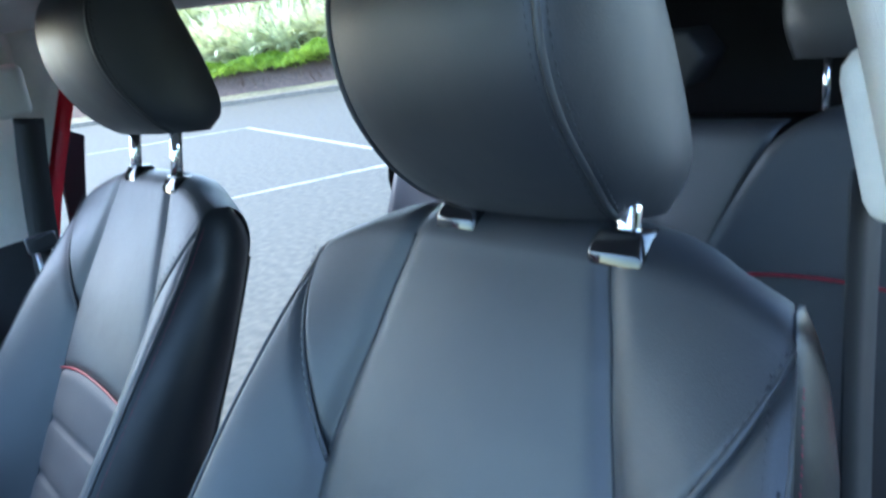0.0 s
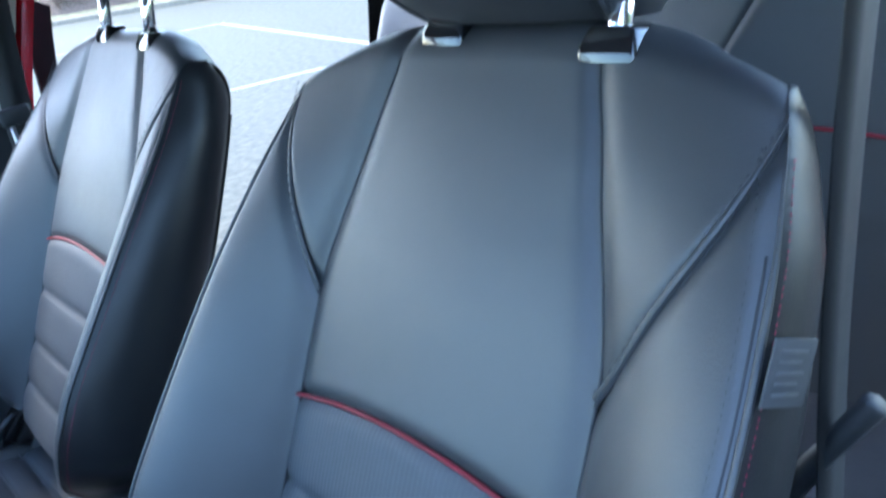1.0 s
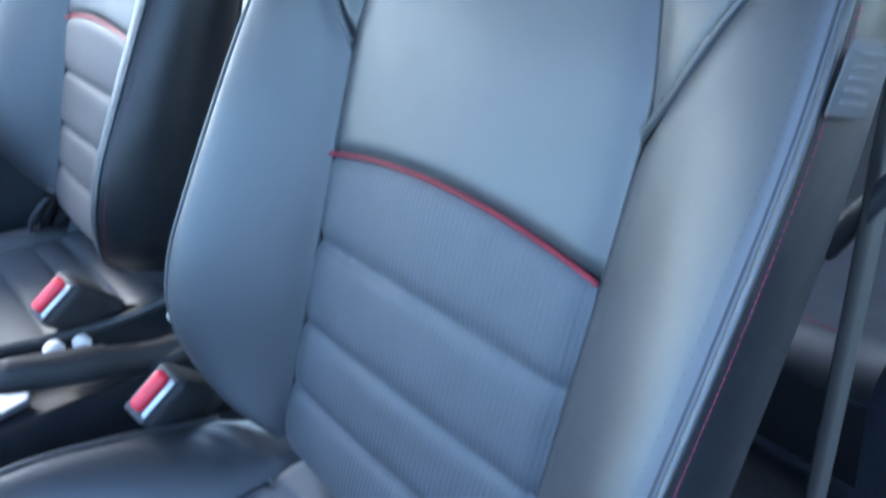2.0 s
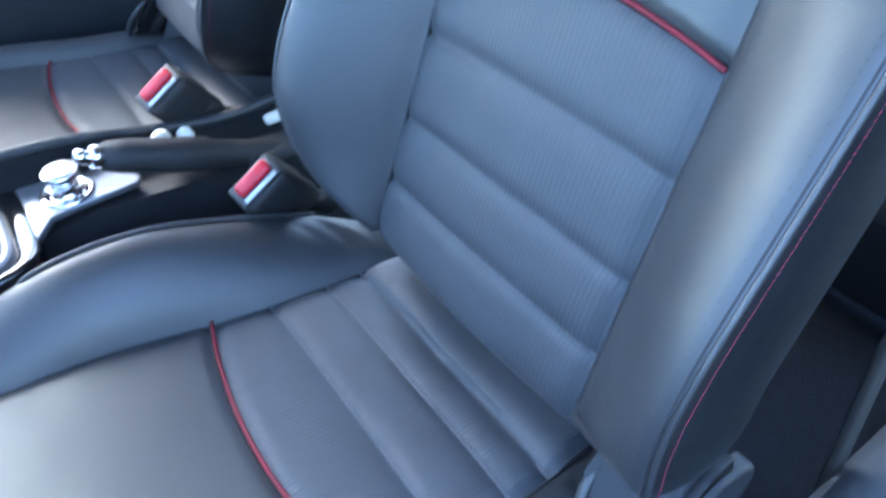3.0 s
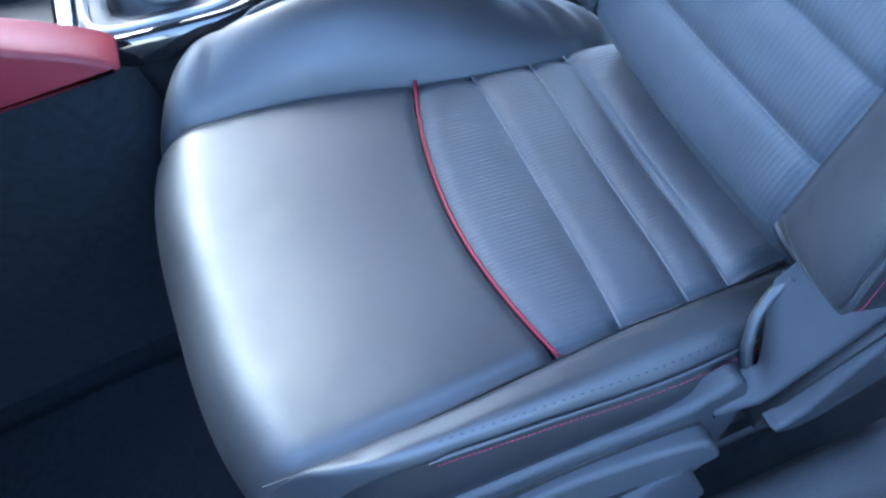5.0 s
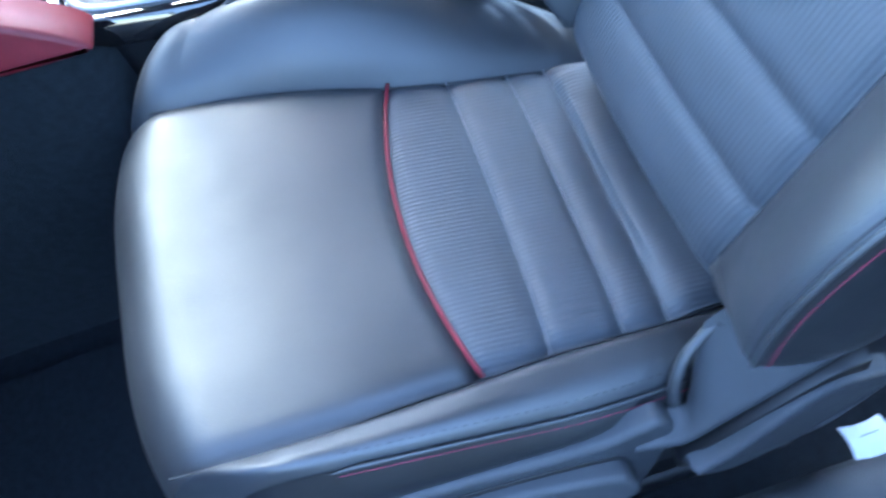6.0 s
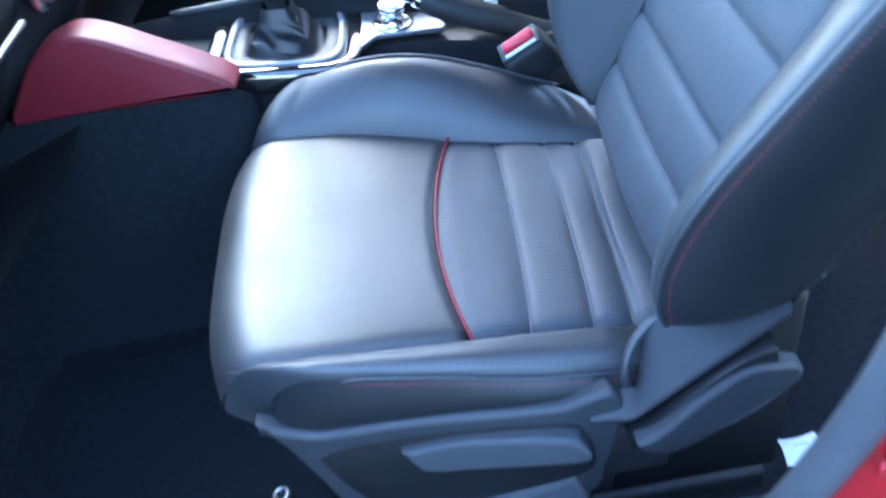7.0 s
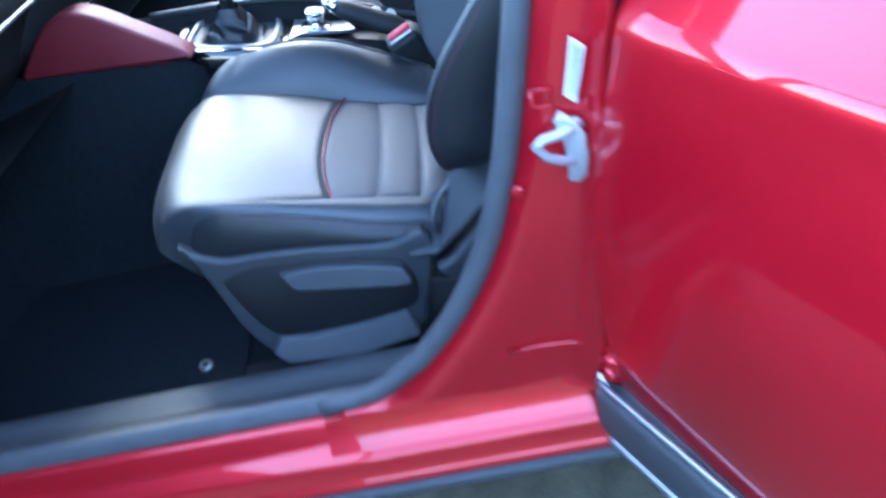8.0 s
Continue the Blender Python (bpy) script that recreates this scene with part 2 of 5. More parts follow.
def edged(n, end=0.03):
    """n + 1 steps from 0 to 1 that lie closer at both ends."""
    return [0.5 - 0.5 * math.cos(math.pi * (0.0 + k / n)) * (1 - end) - 0.5 * end * (1 - 2 * k / n) for k in range(n + 1)]


# ---- front seats ----
BD, BN = Vector((0, 0.5, 0.8660)), Vector((0, -0.8660, 0.5))      # up the backrest, out of it
CF, CN = Vector((0, -0.9720, 0.2350)), Vector((0, 0.2350, 0.9720))  # forward on the cushion, out of it
back_seam = smoothed([(-0.05, 0.146), (0.2, 0.143), (0.42, 0.141), (0.47, 0.131), (0.52, 0.117), (0.565, 0.106), (0.60, 0.096), (0.64, 0.090)])
back_edge = smoothed([(0.030, 0.150), (0.043, 0.162), (0.055, 0.178), (0.078, 0.206), (0.112, 0.233), (0.15, 0.246), (0.2, 0.249), (0.4, 0.244), (0.50, 0.233), (0.55, 0.223), (0.58, 0.216), (0.60, 0.2065), (0.62, 0.187), (0.64, 0.165)])
# fuller lower end of the bolster on the door side
door_edge = smoothed([(0.042, 0.176), (0.046, 0.204), (0.052, 0.224), (0.062, 0.238), (0.08, 0.246), (0.10, 0.249), (0.15, 0.249), (0.2, 0.249)])
door_lift = smoothed([(0.042, 0.008), (0.050, 0.020), (0.060, 0.034), (0.075, 0.050), (0.095, 0.065), (0.12, 0.076), (0.15, 0.082), (0.17, 0.083)])
back_lift = smoothed([(0.030, 0.0), (0.043, 0.019), (0.055, 0.035), (0.078, 0.055), (0.112, 0.073), (0.14, 0.081), (0.16, 0.083), (0.20, 0.082), (0.25, 0.074), (0.32, 0.061), (0.41, 0.043), (0.50, 0.022), (0.56, 0.008), (0.60, 0.0), (0.64, -0.006)])
cush_seam = smoothed([(-0.05, 0.152), (0.0, 0.156), (0.11, 0.162), (0.18, 0.170), (0.30, 0.184), (0.40, 0.188), (0.46, 0.188)])
cush_edge = smoothed([(-0.06, 0.225), (0.0, 0.238), (0.1, 0.250), (0.28, 0.258), (0.36, 0.258), (0.42, 0.250), (0.47, 0.234)])
cush_lift = smoothed([(-0.06, 0.030), (0.0, 0.036), (0.06, 0.050), (0.12, 0.066), (0.20, 0.082), (0.28, 0.078), (0.36, 0.052), (0.42, 0.024), (0.46, 0.0)])
# the low roll on the door side of the cushion, its hem and the lower edge of its skirt
roll_edge = smoothed([(-0.06, 0.192), (0.0, 0.205), (0.06, 0.213), (0.126, 0.217), (0.30, 0.219), (0.357, 0.213), (0.391, 0.199), (0.41, 0.191)])
roll_hem = smoothed([(-0.06, 0.0), (0.0, 0.006), (0.126, 0.013), (0.21, 0.023), (0.295, 0.028), (0.357, 0.026), (0.391, 0.010), (0.41, 0.004)])
roll_low = smoothed([(-0.01, -0.034), (0.126, -0.040), (0.20, -0.049), (0.31, -0.067), (0.42, -0.085)])
TOP_R = 0.036


def back_top(a):
    return 0.645 - 0.058 * (a / 0.228) ** 4


def pillow(d, depth=0.005, reach=0.009):
    """How far padding sinks towards a seam that is d away."""
    return depth * math.exp(-(d / reach) ** 2)


def back_w(a, v, full=False):
    """Padding height of the backrest at a from its middle line, v up it."""
    s0, s1 = back_seam(v), (door_edge if full and v < 0.2 else back_edge)(v)
    if a <= s0:
        return 0.007 * max(0.0, math.cos(math.pi * a / (2 * s0))) ** 1.2 * (1 if v < 0.45 else max(0, (0.60 - v) / 0.15))
    s = min(1.0, (a - s0) / (s1 - s0))
    return (door_lift if full and v < 0.17 else back_lift)(v) * math.sin(math.pi / 2 * s) ** 1.15


def back_over(a, base):
    """Rows that carry a panel over the backrest's top: (v, w) pairs."""
    top, out = back_top(a), []
    for k in range(1, 9):
        th = math.pi / 2 * k / 8
        out.append((top - TOP_R + TOP_R * math.sin(th), base - TOP_R * (1 - math.cos(th))))
    for k in range(1, 7):
        th = math.pi / 2 * k / 6
        out.append((top - 0.05 * (1 - math.cos(th)), -0.042 - 0.040 * math.sin(th)))
    return out


def stitches(points, out_way, length=0.0040, gap=0.0022, r=0.0006, bm=None):
    """Thread: short raised stitches laid along a line of points."""
    bm = bm or bmesh.new()
    P = [Vector(p) for p in points]
    run, step = 0.0, length + gap
    for a, b in zip(P, P[1:]):
        seg = (b - a).length
        if seg < 1e-6:
            continue
        d = (b - a) / seg
        pos = -run
        while pos + step <= seg + step * 0.5:
            if pos >= 0:
                c = a + d * (pos + length / 2)
                nrm = Vector(out_way)
                side = d.cross(nrm).normalized()
                nn = side.cross(d).normalized()
                vs = [bm.verts.new(c + d * (x * length / 2) + side * (y * r) + nn * z) for x, y, z in ((-1, -1, 0), (-1, 1, 0), (1, 1, 0), (1, -1, 0), (-0.6, 0, r * 1.5), (0.6, 0, r * 1.5))]
                for q in ((0, 1, 4), (1, 2, 5, 4), (2, 3, 5), (3, 0, 4, 5)):
                    bm.faces.new([vs[i] for i in q])
            pos += step
        run = (seg - (pos - 0)) if pos > seg else 0.0
        run = max(0.0, min(step, seg - pos + step)) if pos > seg else 0.0
    return bm


def front_seat(cx, out, label, rest=1.197, wide=0.101, back=0.0, aside=0.0, sink=0.0):
    """One leather bucket seat; out is +1 where its door side lies towards +x."""
    root = thing("front_seat", label, "car seat", "front seats", (cx, -0.1, 0.36))
    inv = Matrix.Translation((-cx, 0.1, -0.36))
    O = Vector((cx, 0, 0.65))
    C = Vector((cx - 0.012 * out + aside, 0, 0.60 - sink))

    def B(u, v, w):
        return inv @ (O + Vector((u, 0, 0)) + BD * v + BN * w)

    def Q(u, p, w):
        return inv @ (C + Vector((u, 0, 0)) + CF * p + CN * w)

    # backrest
    root.location.y += back
    quilts = [0.036, 0.094, 0.159, 0.240]
    rows = []
    vs = sorted(set([round(-0.05 + 0.004 * k, 4) for k in range(92)]))
    cols = [2 * t - 1 for t in edged(40)]
    for k, v0 in enumerate(vs):
        row = []
        f = (v0 + 0.05) / 0.364
        for c in cols:
            v = v0 * 1.0
            sag = 0.005 if v0 < 0.24 else 0.005 + 0.013 * (v0 - 0.24) / 0.076
            if v0 > 0.045:
                v += sag * (1 - c * c) * min(1, (v0 - 0.045) / 0.08)
            a = back_seam(v) * abs(c)
            d = min(abs(v0 - q) for q in quilts)
            w = back_w(a, v) + 0.004 - pillow(d, 0.003, 0.0045) - pillow(d, 0.002, 0.014) - (1.3 * max(0, 0.034 - v0)) - pillow((1 - abs(c)) * 0.14) - pillow(0.316 - v0 if v0 < 0.316 else 0, 0.004, 0.006)
            row.append(B(math.copysign(a, c), v, w))
        e0, e1 = back_seam(v0), back_w(back_seam(v0), v0) - (1.3 * max(0, 0.034 - v0))
        rows.append([B(-e0 - 0.002, v0, e1 - 0.06)] + row + [B(e0 + 0.002, v0, e1 - 0.06)])
        if v0 >= 0.314:
            break
    part("backrest_insert", grid(rows), FABRIC, root, "quilted black ribbed fabric insert")
    # pale stitched lines of the quilting
    for q in quilts:
        pts = []
        for c in cols[::2]:
            v = q + 0.005 * (1 - c * c) * min(1, max(0, (q - 0.045) / 0.08))
            a = back_seam(v) * abs(c)
            pts.append(B(math.copysign(a, c), v, back_w(a, v) - 0.0015 - pillow((1 - abs(c)) * 0.14)))
        part("quilt_seam", tube(pts, 0.0010, sides=5), QUILT, root)
    pts = []
    for c in [2 * k / 40 - 1 for k in range(41)]:
        v = 0.316 + 0.018 * (1 - c * c)
        a = back_seam(v) * abs(c)
        pts.append(B(math.copysign(a, c), v + 0.001, back_w(a, v) + 0.0015))
    part("red_piping", tube(pts, 0.0018, sides=8), PIPING, root, "thin red piping across the backrest")

    rows, n = [], 44
    steps = edged(n)
    for t in steps:
        row = []
        for c in cols:
            lo = 0.316 + 0.018 * (1 - c * c) + 0.002
            a_top = back_seam(0.59) * abs(c)
            hi = back_top(a_top) - TOP_R
            v = lo + (hi - lo) * t
            a = back_seam(v) * abs(c)
            w = back_w(a, v) + 0.003 - pillow((1 - abs(c)) * 0.11) - pillow(t * 0.27, 0.004, 0.006)
            row.append((math.copysign(a, c), v, w))
        rows.append([B(*q) for q in row])
    overs = [back_over(back_seam(0.60) * abs(c), 0.003 - pillow((1 - abs(c)) * 0.1)) for c in cols]
    for k in range(len(overs[0])):
        rows.append([B(math.copysign(back_seam(min(0.64, o[k][0])) * abs(c), c), o[k][0], o[k][1]) for c, o in zip(cols, overs)])
    part("backrest_panel", grid(rows), LEATHER, root, "smooth black leather upper panel")

    for sg in (-1, 1):
        line = []
        for k in range(60):
            v = 0.05 + 0.56 * k / 59
            line.append(B(sg * back_seam(v), v, back_w(back_seam(v), v) - 0.0022))
        part("seam", tube(line, 0.0011, sides=5), SEAM, root)
        m = 22
        ss = edged(m)

        def diag(s):
            return 0.408 + 0.150 * s + 0.022 * s ** 6

        full, foot = sg == out, 0.042 if sg == out else 0.030

        def brim(v):
            return (door_edge if full and v < 0.2 else back_edge)(v)

        def surf(s, v, lift=0.0):
            a0, a1 = back_seam(v), brim(v)
            a = a0 + (a1 - a0) * s
            return math.copysign(1, sg) * a, v, back_w(a, v, full) + lift

        rows = []
        for t in [0.0, 0.004, 0.012, 0.022] + edged(60)[3:]:
            row = []
            lo, hi = foot, diag(0) - 0.001
            v = lo + (hi - lo) * t
            for q in (0.085, 0.06, 0.03, 0.012):
                row.append(B(sg * (back_seam(v) + 0.004), v, back_w(back_seam(v), v) - 0.003 - q))
            for s in ss:
                hi = diag(s) - 0.001
                v = lo + (hi - lo) * t
                u, v, w = surf(s, v)
                w += 0.003 - pillow(s * 0.1) - pillow((1 - t) * 0.3, 0.004, 0.008) - pillow((1 - s) * 0.1, 0.004, 0.005)
                row.append(B(u, v, w))
            rows.append(row)
        part("side_bolster", grid(rows, flip=sg < 0), LEATHER, root, "padded black leather side bolster")

        rows = []
        for t in edged(24):
            row = []
            for s in ss:
                a_t = back_seam(0.6) + (back_edge(0.6) - back_seam(0.6)) * s
                lo, hi = diag(s) + 0.001, max(diag(s) + 0.002, back_top(a_t) - TOP_R)
                v = lo + (hi - lo) * t
                u, v, w = surf(s, v)
                w += 0.003 - pillow(s * 0.1) - pillow(t * 0.15, 0.005, 0.008) - 0.004 * s ** 8
                row.append(B(u, v, w))
            rows.append(row)
        overs = []
        for s in ss:
            a_t = back_seam(0.6) + (back_edge(0.6) - back_seam(0.6)) * s
            v_t = max(diag(s) + 0.002, back_top(a_t) - TOP_R)
            overs.append((back_over(a_t, back_w(a_t, v_t) + 0.003 - pillow(s * 0.1) - 0.004 * s ** 8), s))
        for k in range(14):
            row = []
            for o, s in overs:
                v, w = o[k]
                a0, a1 = back_seam(min(v, 0.62)), back_edge(min(v, 0.62))
                tail = min(1.0, max(0.0, -w / 0.082))
                row.append(B(sg * (a0 + (a1 - a0) * s - 0.030 * s * tail * tail), v, w))
            rows.append(row)
        part("shoulder_panel", grid(rows, flip=sg < 0), LEATHER, root, "black leather shoulder panel")

        # raised double seam along the shoulder
        line = []
        for k in range(41):
            s = k / 40
            u, v, w = surf(s, diag(s))
            line.append((u, v, w))
        part("shoulder_seam", tube([B(u, v + 0.003, w - 0.0002) for u, v, w in line], [0.0026 * min(1.0, (40 - k) / 10 + 0.2) for k in range(41)], sides=8), LEATHER, root)
        part("shoulder_groove", tube([B(u, v - 0.0015, w - 0.0012) for u, v, w in line], 0.0014, sides=6), SEAM, root)
        part("stitching", stitches([B(u, v + 0.007, w + 0.004) for u, v, w in line], BN), THREAD, root)

        # side panel with its red stitched edge
        rows = []
        vtop = back_top(back_edge(0.6))
        vlow = [foot + (0.129 - foot) * (k / 21) ** 1.3 for k in range(22)]
        vrow = vlow + [0.13 + (vtop - TOP_R - 0.13) * k / 36 for k in range(37)] + [vtop - TOP_R + TOP_R * math.sin(math.pi / 2 * k / 8) for k in range(1, 9)]

        def side(v, t):
            a1 = brim(v)
            wf = back_w(a1, min(v, vtop - TOP_R), full) - 0.001
            if v > vtop - TOP_R:
                x = (v - vtop + TOP_R) / TOP_R
                wf -= TOP_R * (1 - math.sqrt(max(0, 1 - x * x)))
            wr = -0.082
            if v > vtop - 0.05:
                wr = -0.042 - 0.040 * math.sqrt(max(0, 1 - ((v - vtop + 0.05) / 0.05) ** 2))
            bulge = (0.014 if full else 0.024) * math.sin(math.pi * min(1, t * 1.05)) ** 0.75 if t < 0.95 else 0.0
            low = min(1.0, max(0.0, (v - foot) / (0.03 if full else 0.09)))
            up = 0.075 * t * max(0.0, 1 - (v - foot) / 0.12) if full else 0.0
            return a1 + bulge * (0.25 + 0.75 * low) * min(1, 0.30 + (vtop - v) / 0.12) - 0.030 * t * t * low, v + up, wf + (wr - wf) * t

        for v in vrow:
            row = []
            for t in edged(22):
                a, vv, w = side(v, t)
                row.append(B(sg * a, vv, w))
            rows.append(row)
        # Side panel takes the darkened leather so that it looks shaded.
        part("side_panel", grid(rows, flip=sg < 0), LEATHER_SHADED, root, "smooth black side panel with red stitching, shade in its colour")
        edge, welt, inner = [], [], []
        for k in range(70):
            v = foot + 0.004 + (diag(1) - foot) * (k / 69) ** 1.15
            a, vv, w = side(v, 0.0)
            welt.append(B(sg * (a + 0.0005), vv, w + 0.0010))
            if v < 0.575:
                a, vv, w = side(v, 0.045)
                edge.append(B(sg * (a + 0.0003), vv, w + 0.0003))
            if v < diag(1) - 0.01:
                u, vv, w = surf(0.90, v)
                inner.append(B(u, vv, w + 0.0022))
        part("bolster_welt", tube(welt, [0.0020 * min(1.0, (len(welt) - 1 - k) / 12 + 0.1) for k in range(len(welt))], sides=8), LEATHER, root)
        part("bolster_groove", tube([Vector(p) + Vector((-sg * 0.0048, 0, 0)) for p in welt[:-8]], 0.0011, sides=6), SEAM, root)
        part("red_stitching", stitches(edge, (sg, -0.3, 0), 0.0022, 0.0016, 0.0004), THREAD_RED, root, "red thread stitching")
        part("stitching", stitches(inner, BN, 0.0030, 0.0026, 0.0006), THREAD, root)

    shell = [[B(u * (1 - 0.10 * ((v - 0.06) / 0.49) ** 4), v, -0.086 - 0.012 * math.cos(math.pi * u / 0.5)) for u in [-0.205 + 0.41 * k / 16 for k in range(17)]] for v in [0.06 + 0.49 * k / 16 for k in range(17)]]
    part("back_shell", grid(shell, flip=True), PLASTIC, root, "black plastic rear shell")

    # cushion
    rows = []
    pv = [-0.105 + 0.0042 * k for k in range(70)]
    pv = [p for p in pv if p < 0.172] + [0.172]
    cq = [0.010, 0.050, 0.114]
    for p0 in pv:
        row = []
        for c in cols:
            p = p0
            if p0 > 0.12:
                p += 0.026 * (1 - c * c) * (p0 - 0.12) / 0.052
            elif p0 > 0:
                p -= 0.006 * (1 - c * c)
            a = cush_seam(p) * abs(c)
            d = min(abs(p0 - q) for q in cq)
            w = 0.012 - 0.008 * math.cos(math.pi * c / 2) ** 2 - pillow(d, 0.003, 0.005) - pillow(d, 0.002, 0.014) - pillow((1 - abs(c)) * 0.15, 0.007) - pillow(0.172 - p0, 0.004, 0.006)
            if p0 < 0.010:
                w += 0.007 * math.sin(min(1.0, (0.010 - p0) / 0.03) * math.pi / 2) - 0.3 * max(0, -p0 - 0.050)
            row.append(Q(math.copysign(a, c), p, w))
        rows.append(row)
    cut = max(k for k, p in enumerate(pv) if p <= 0.0105)
    part("cushion_insert", grid(rows[cut:], flip=True), FABRIC, root, "quilted black ribbed fabric cushion insert")
    part("cushion_rear", grid(rows[:cut + 1], flip=True), FABRIC, root, "raised ribbed fabric strip at the rear of the cushion")
    for q in cq:
        pts = []
        for c in cols[::2]:
            p = q - (0.006 * (1 - c * c) if q > 0 else 0)
            pts.append(Q(math.copysign(cush_seam(p) * abs(c), c), p, 0.0072 - 0.008 * math.cos(math.pi * c / 2) ** 2))
        part("quilt_seam", tube(pts, 0.0010, sides=5), QUILT, root)
    pts = []
    for c in [2 * k / 40 - 1 for k in range(41)]:
        p = 0.173 + 0.026 * (1 - c * c)
        pts.append(Q(math.copysign(cush_seam(p) * abs(c), c), p, 0.0105 - 0.008 * math.cos(math.pi * c / 2) ** 2))
    part("red_piping", tube(pts, 0.0018, sides=8), PIPING, root, "thin red piping across the cushion")

    def front_p(u):
        return 0.457 - 0.030 * (abs(u) / 0.2) ** 3 - 0.055 * u * out

    LIP = 0.06

    def lip(u, base):
        """(p, w) pairs that carry the cover over the front edge and down."""
        out, f = [], front_p(u)
        for k in range(1, 11):
            th = math.pi / 2 * k / 10
            out.append((f - LIP + LIP * math.sin(th), base - LIP * (1 - math.cos(th))))
        for k in range(1, 8):
            out.append((f - 0.048 * k / 7 - 0.045 * (k / 7) ** 2, base - LIP - 0.075 * k / 7))
        return out

    rows = []
    for t in edged(40):
        row = []
        for c in cols:
            lo = 0.176 + 0.026 * (1 - c * c)
            u1 = cush_seam(0.38) * c
            hi = front_p(u1) - LIP
            p = lo + (hi - lo) * t
            a = cush_seam(p) * abs(c)
            w = 0.013 - 0.008 * math.cos(math.pi * c / 2) ** 2 + 0.004 * math.sin(math.pi * t) - pillow((1 - abs(c)) * 0.17, 0.007) - pillow(t * 0.25, 0.004, 0.007)
            row.append(Q(math.copysign(a, c), p, w))
        rows.append(row)
    ends = [lip(cush_seam(0.39) * c, 0.013 - 0.008 * math.cos(math.pi * c / 2) ** 2 - pillow((1 - abs(c)) * 0.17, 0.007)) for c in cols]
    for k in range(17):
        rows.append([Q(cush_seam(min(0.46, e[k][0])) * c, e[k][0], e[k][1]) for c, e in zip(cols, ends)])
    part("cushion_front", grid(rows, flip=True), LEATHER, root, "smooth black leather front of the cushion")

    for sg in (-1, 1):
        part("seam", tube([Q(sg * cush_seam(p), p, 0.0045) for p in [-0.05 + 0.46 * k / 40 for k in range(41)]], 0.0011, sides=5), SEAM, root)
        ss = edged(22)

        roll = sg == out
        rim = roll_edge if roll else cush_edge

        def csurf(s, p):
            a0, a1 = cush_seam(p), rim(p)
            a = a0 + (a1 - a0) * s
            if roll:
                crest = 0.017 * min(1.0, max(0.0, (0.42 - p) / 0.10)) * min(1.0, max(0.4, (p + 0.06) / 0.10))
                shape = math.sin(math.pi / 2 * min(1.0, s / 0.32)) - max(0.0, (s - 0.52) / 0.48) ** 2.4
                return sg * a, p, 0.008 + (roll_hem(p) - 0.008) * s + crest * shape
            w = 0.008 + (cush_lift(p) - 0.008) * math.sin(math.pi / 2 * min(1, s * 1.08)) ** 0.85
            return sg * a, p, w

        rows = []
        for t in edged(46):
            row = []
            for s in ss:
                f = front_p(sg * (0.19 + 0.05 * s)) - (0.022 if roll else 0.012) * s * s
                lo, hi = -0.080 + 0.072 * s ** 2.5, f - LIP
                u, p, w = csurf(s, lo + (hi - lo) * t)
                wr = -0.022 * max(0, 1 - t / 0.10) ** 2
                if t < 0.35:
                    wr += 0.0032 * math.sin(95 * t + 3 * s) * math.sin(math.pi * t / 0.35) * math.sin(math.pi * s)
                row.append(Q(u, p, w + wr - pillow(s * 0.08, 0.006) - (pillow((1 - s) * 0.08, 0.003, 0.005) if roll else 0.0015 * s ** 12)))
            rows.append(row)
        ends = []
        for s in ss:
            f = front_p(sg * (0.19 + 0.05 * s)) - (0.022 if roll else 0.012) * s * s
            base = csurf(s, f - LIP)[2] - pillow(s * 0.08, 0.006) - (pillow((1 - s) * 0.08, 0.003, 0.005) if roll else 0.0015 * s ** 12)
            e = []
            for k in range(1, 11):
                th = math.pi / 2 * k / 10
                e.append((f - LIP + LIP * math.sin(th), base - LIP * (1 - math.cos(th))))
            for k in range(1, 8):
                e.append((f - 0.048 * k / 7 - 0.045 * (k / 7) ** 2, base - LIP - (base + 0.060) * k / 7))
            ends.append(e)
        for k in range(17):
            row = []
            for s, e in zip(ss, ends):
                p, w = e[k]
                a0, a1 = cush_seam(min(p, 0.46)), rim(min(p, 0.46))
                row.append(Q(sg * (a0 + (a1 - a0) * s), p, w))
            rows.append(row)
        part("cushion_bolster", grid(rows, flip=sg > 0), LEATHER, root, "black leather cushion bolster with soft creases")

        # side of the cover below the bolster
        rows, line = [], []
        for t in [k / 40 for k in range(41)]:
            f = front_p(sg * 0.24) - (0.022 if roll else 0.012)
            p = -0.005 + (f - 0.001 + 0.005) * t ** 0.8
            a1 = rim(p)
            w1 = csurf(1.0, min(p, f - LIP))[2]
            w1 -= 0.022 * max(0, 1 - (p + 0.008) / (0.10 * (f - LIP + 0.008))) ** 2 + 0.001
            if p > f - LIP:
                w1 -= LIP * (1 - math.sqrt(max(0, 1 - ((p - f + LIP) / LIP) ** 2)))
            low = roll_low(p) if roll else -0.030 + 0.012 * math.sin(t * 3) - 0.02 * t
            row = []
            for k in range(13):
                q = k / 12
                row.append(Q(sg * (a1 + (0.011 * math.sin(math.pi * min(1, q * 1.1)) + 0.004 * q if roll else 0.014 * math.sin(math.pi * min(1, q * 1.15)) - 0.034 * max(0, q - 0.35) ** 1.2)), p, w1 + (low - w1) * q))
            rows.append(row)
            if 0.0 < p < f - LIP - 0.01:
                drop = min(0.19, 0.0050 / max(0.01, w1 - low)) if roll else 0.19
                line.append(Q(sg * (a1 + (0.0008 + 0.011 * math.sin(math.pi * 1.1 * drop) + 0.004 * drop if roll else 0.0085)), p, w1 + (low - w1) * drop))
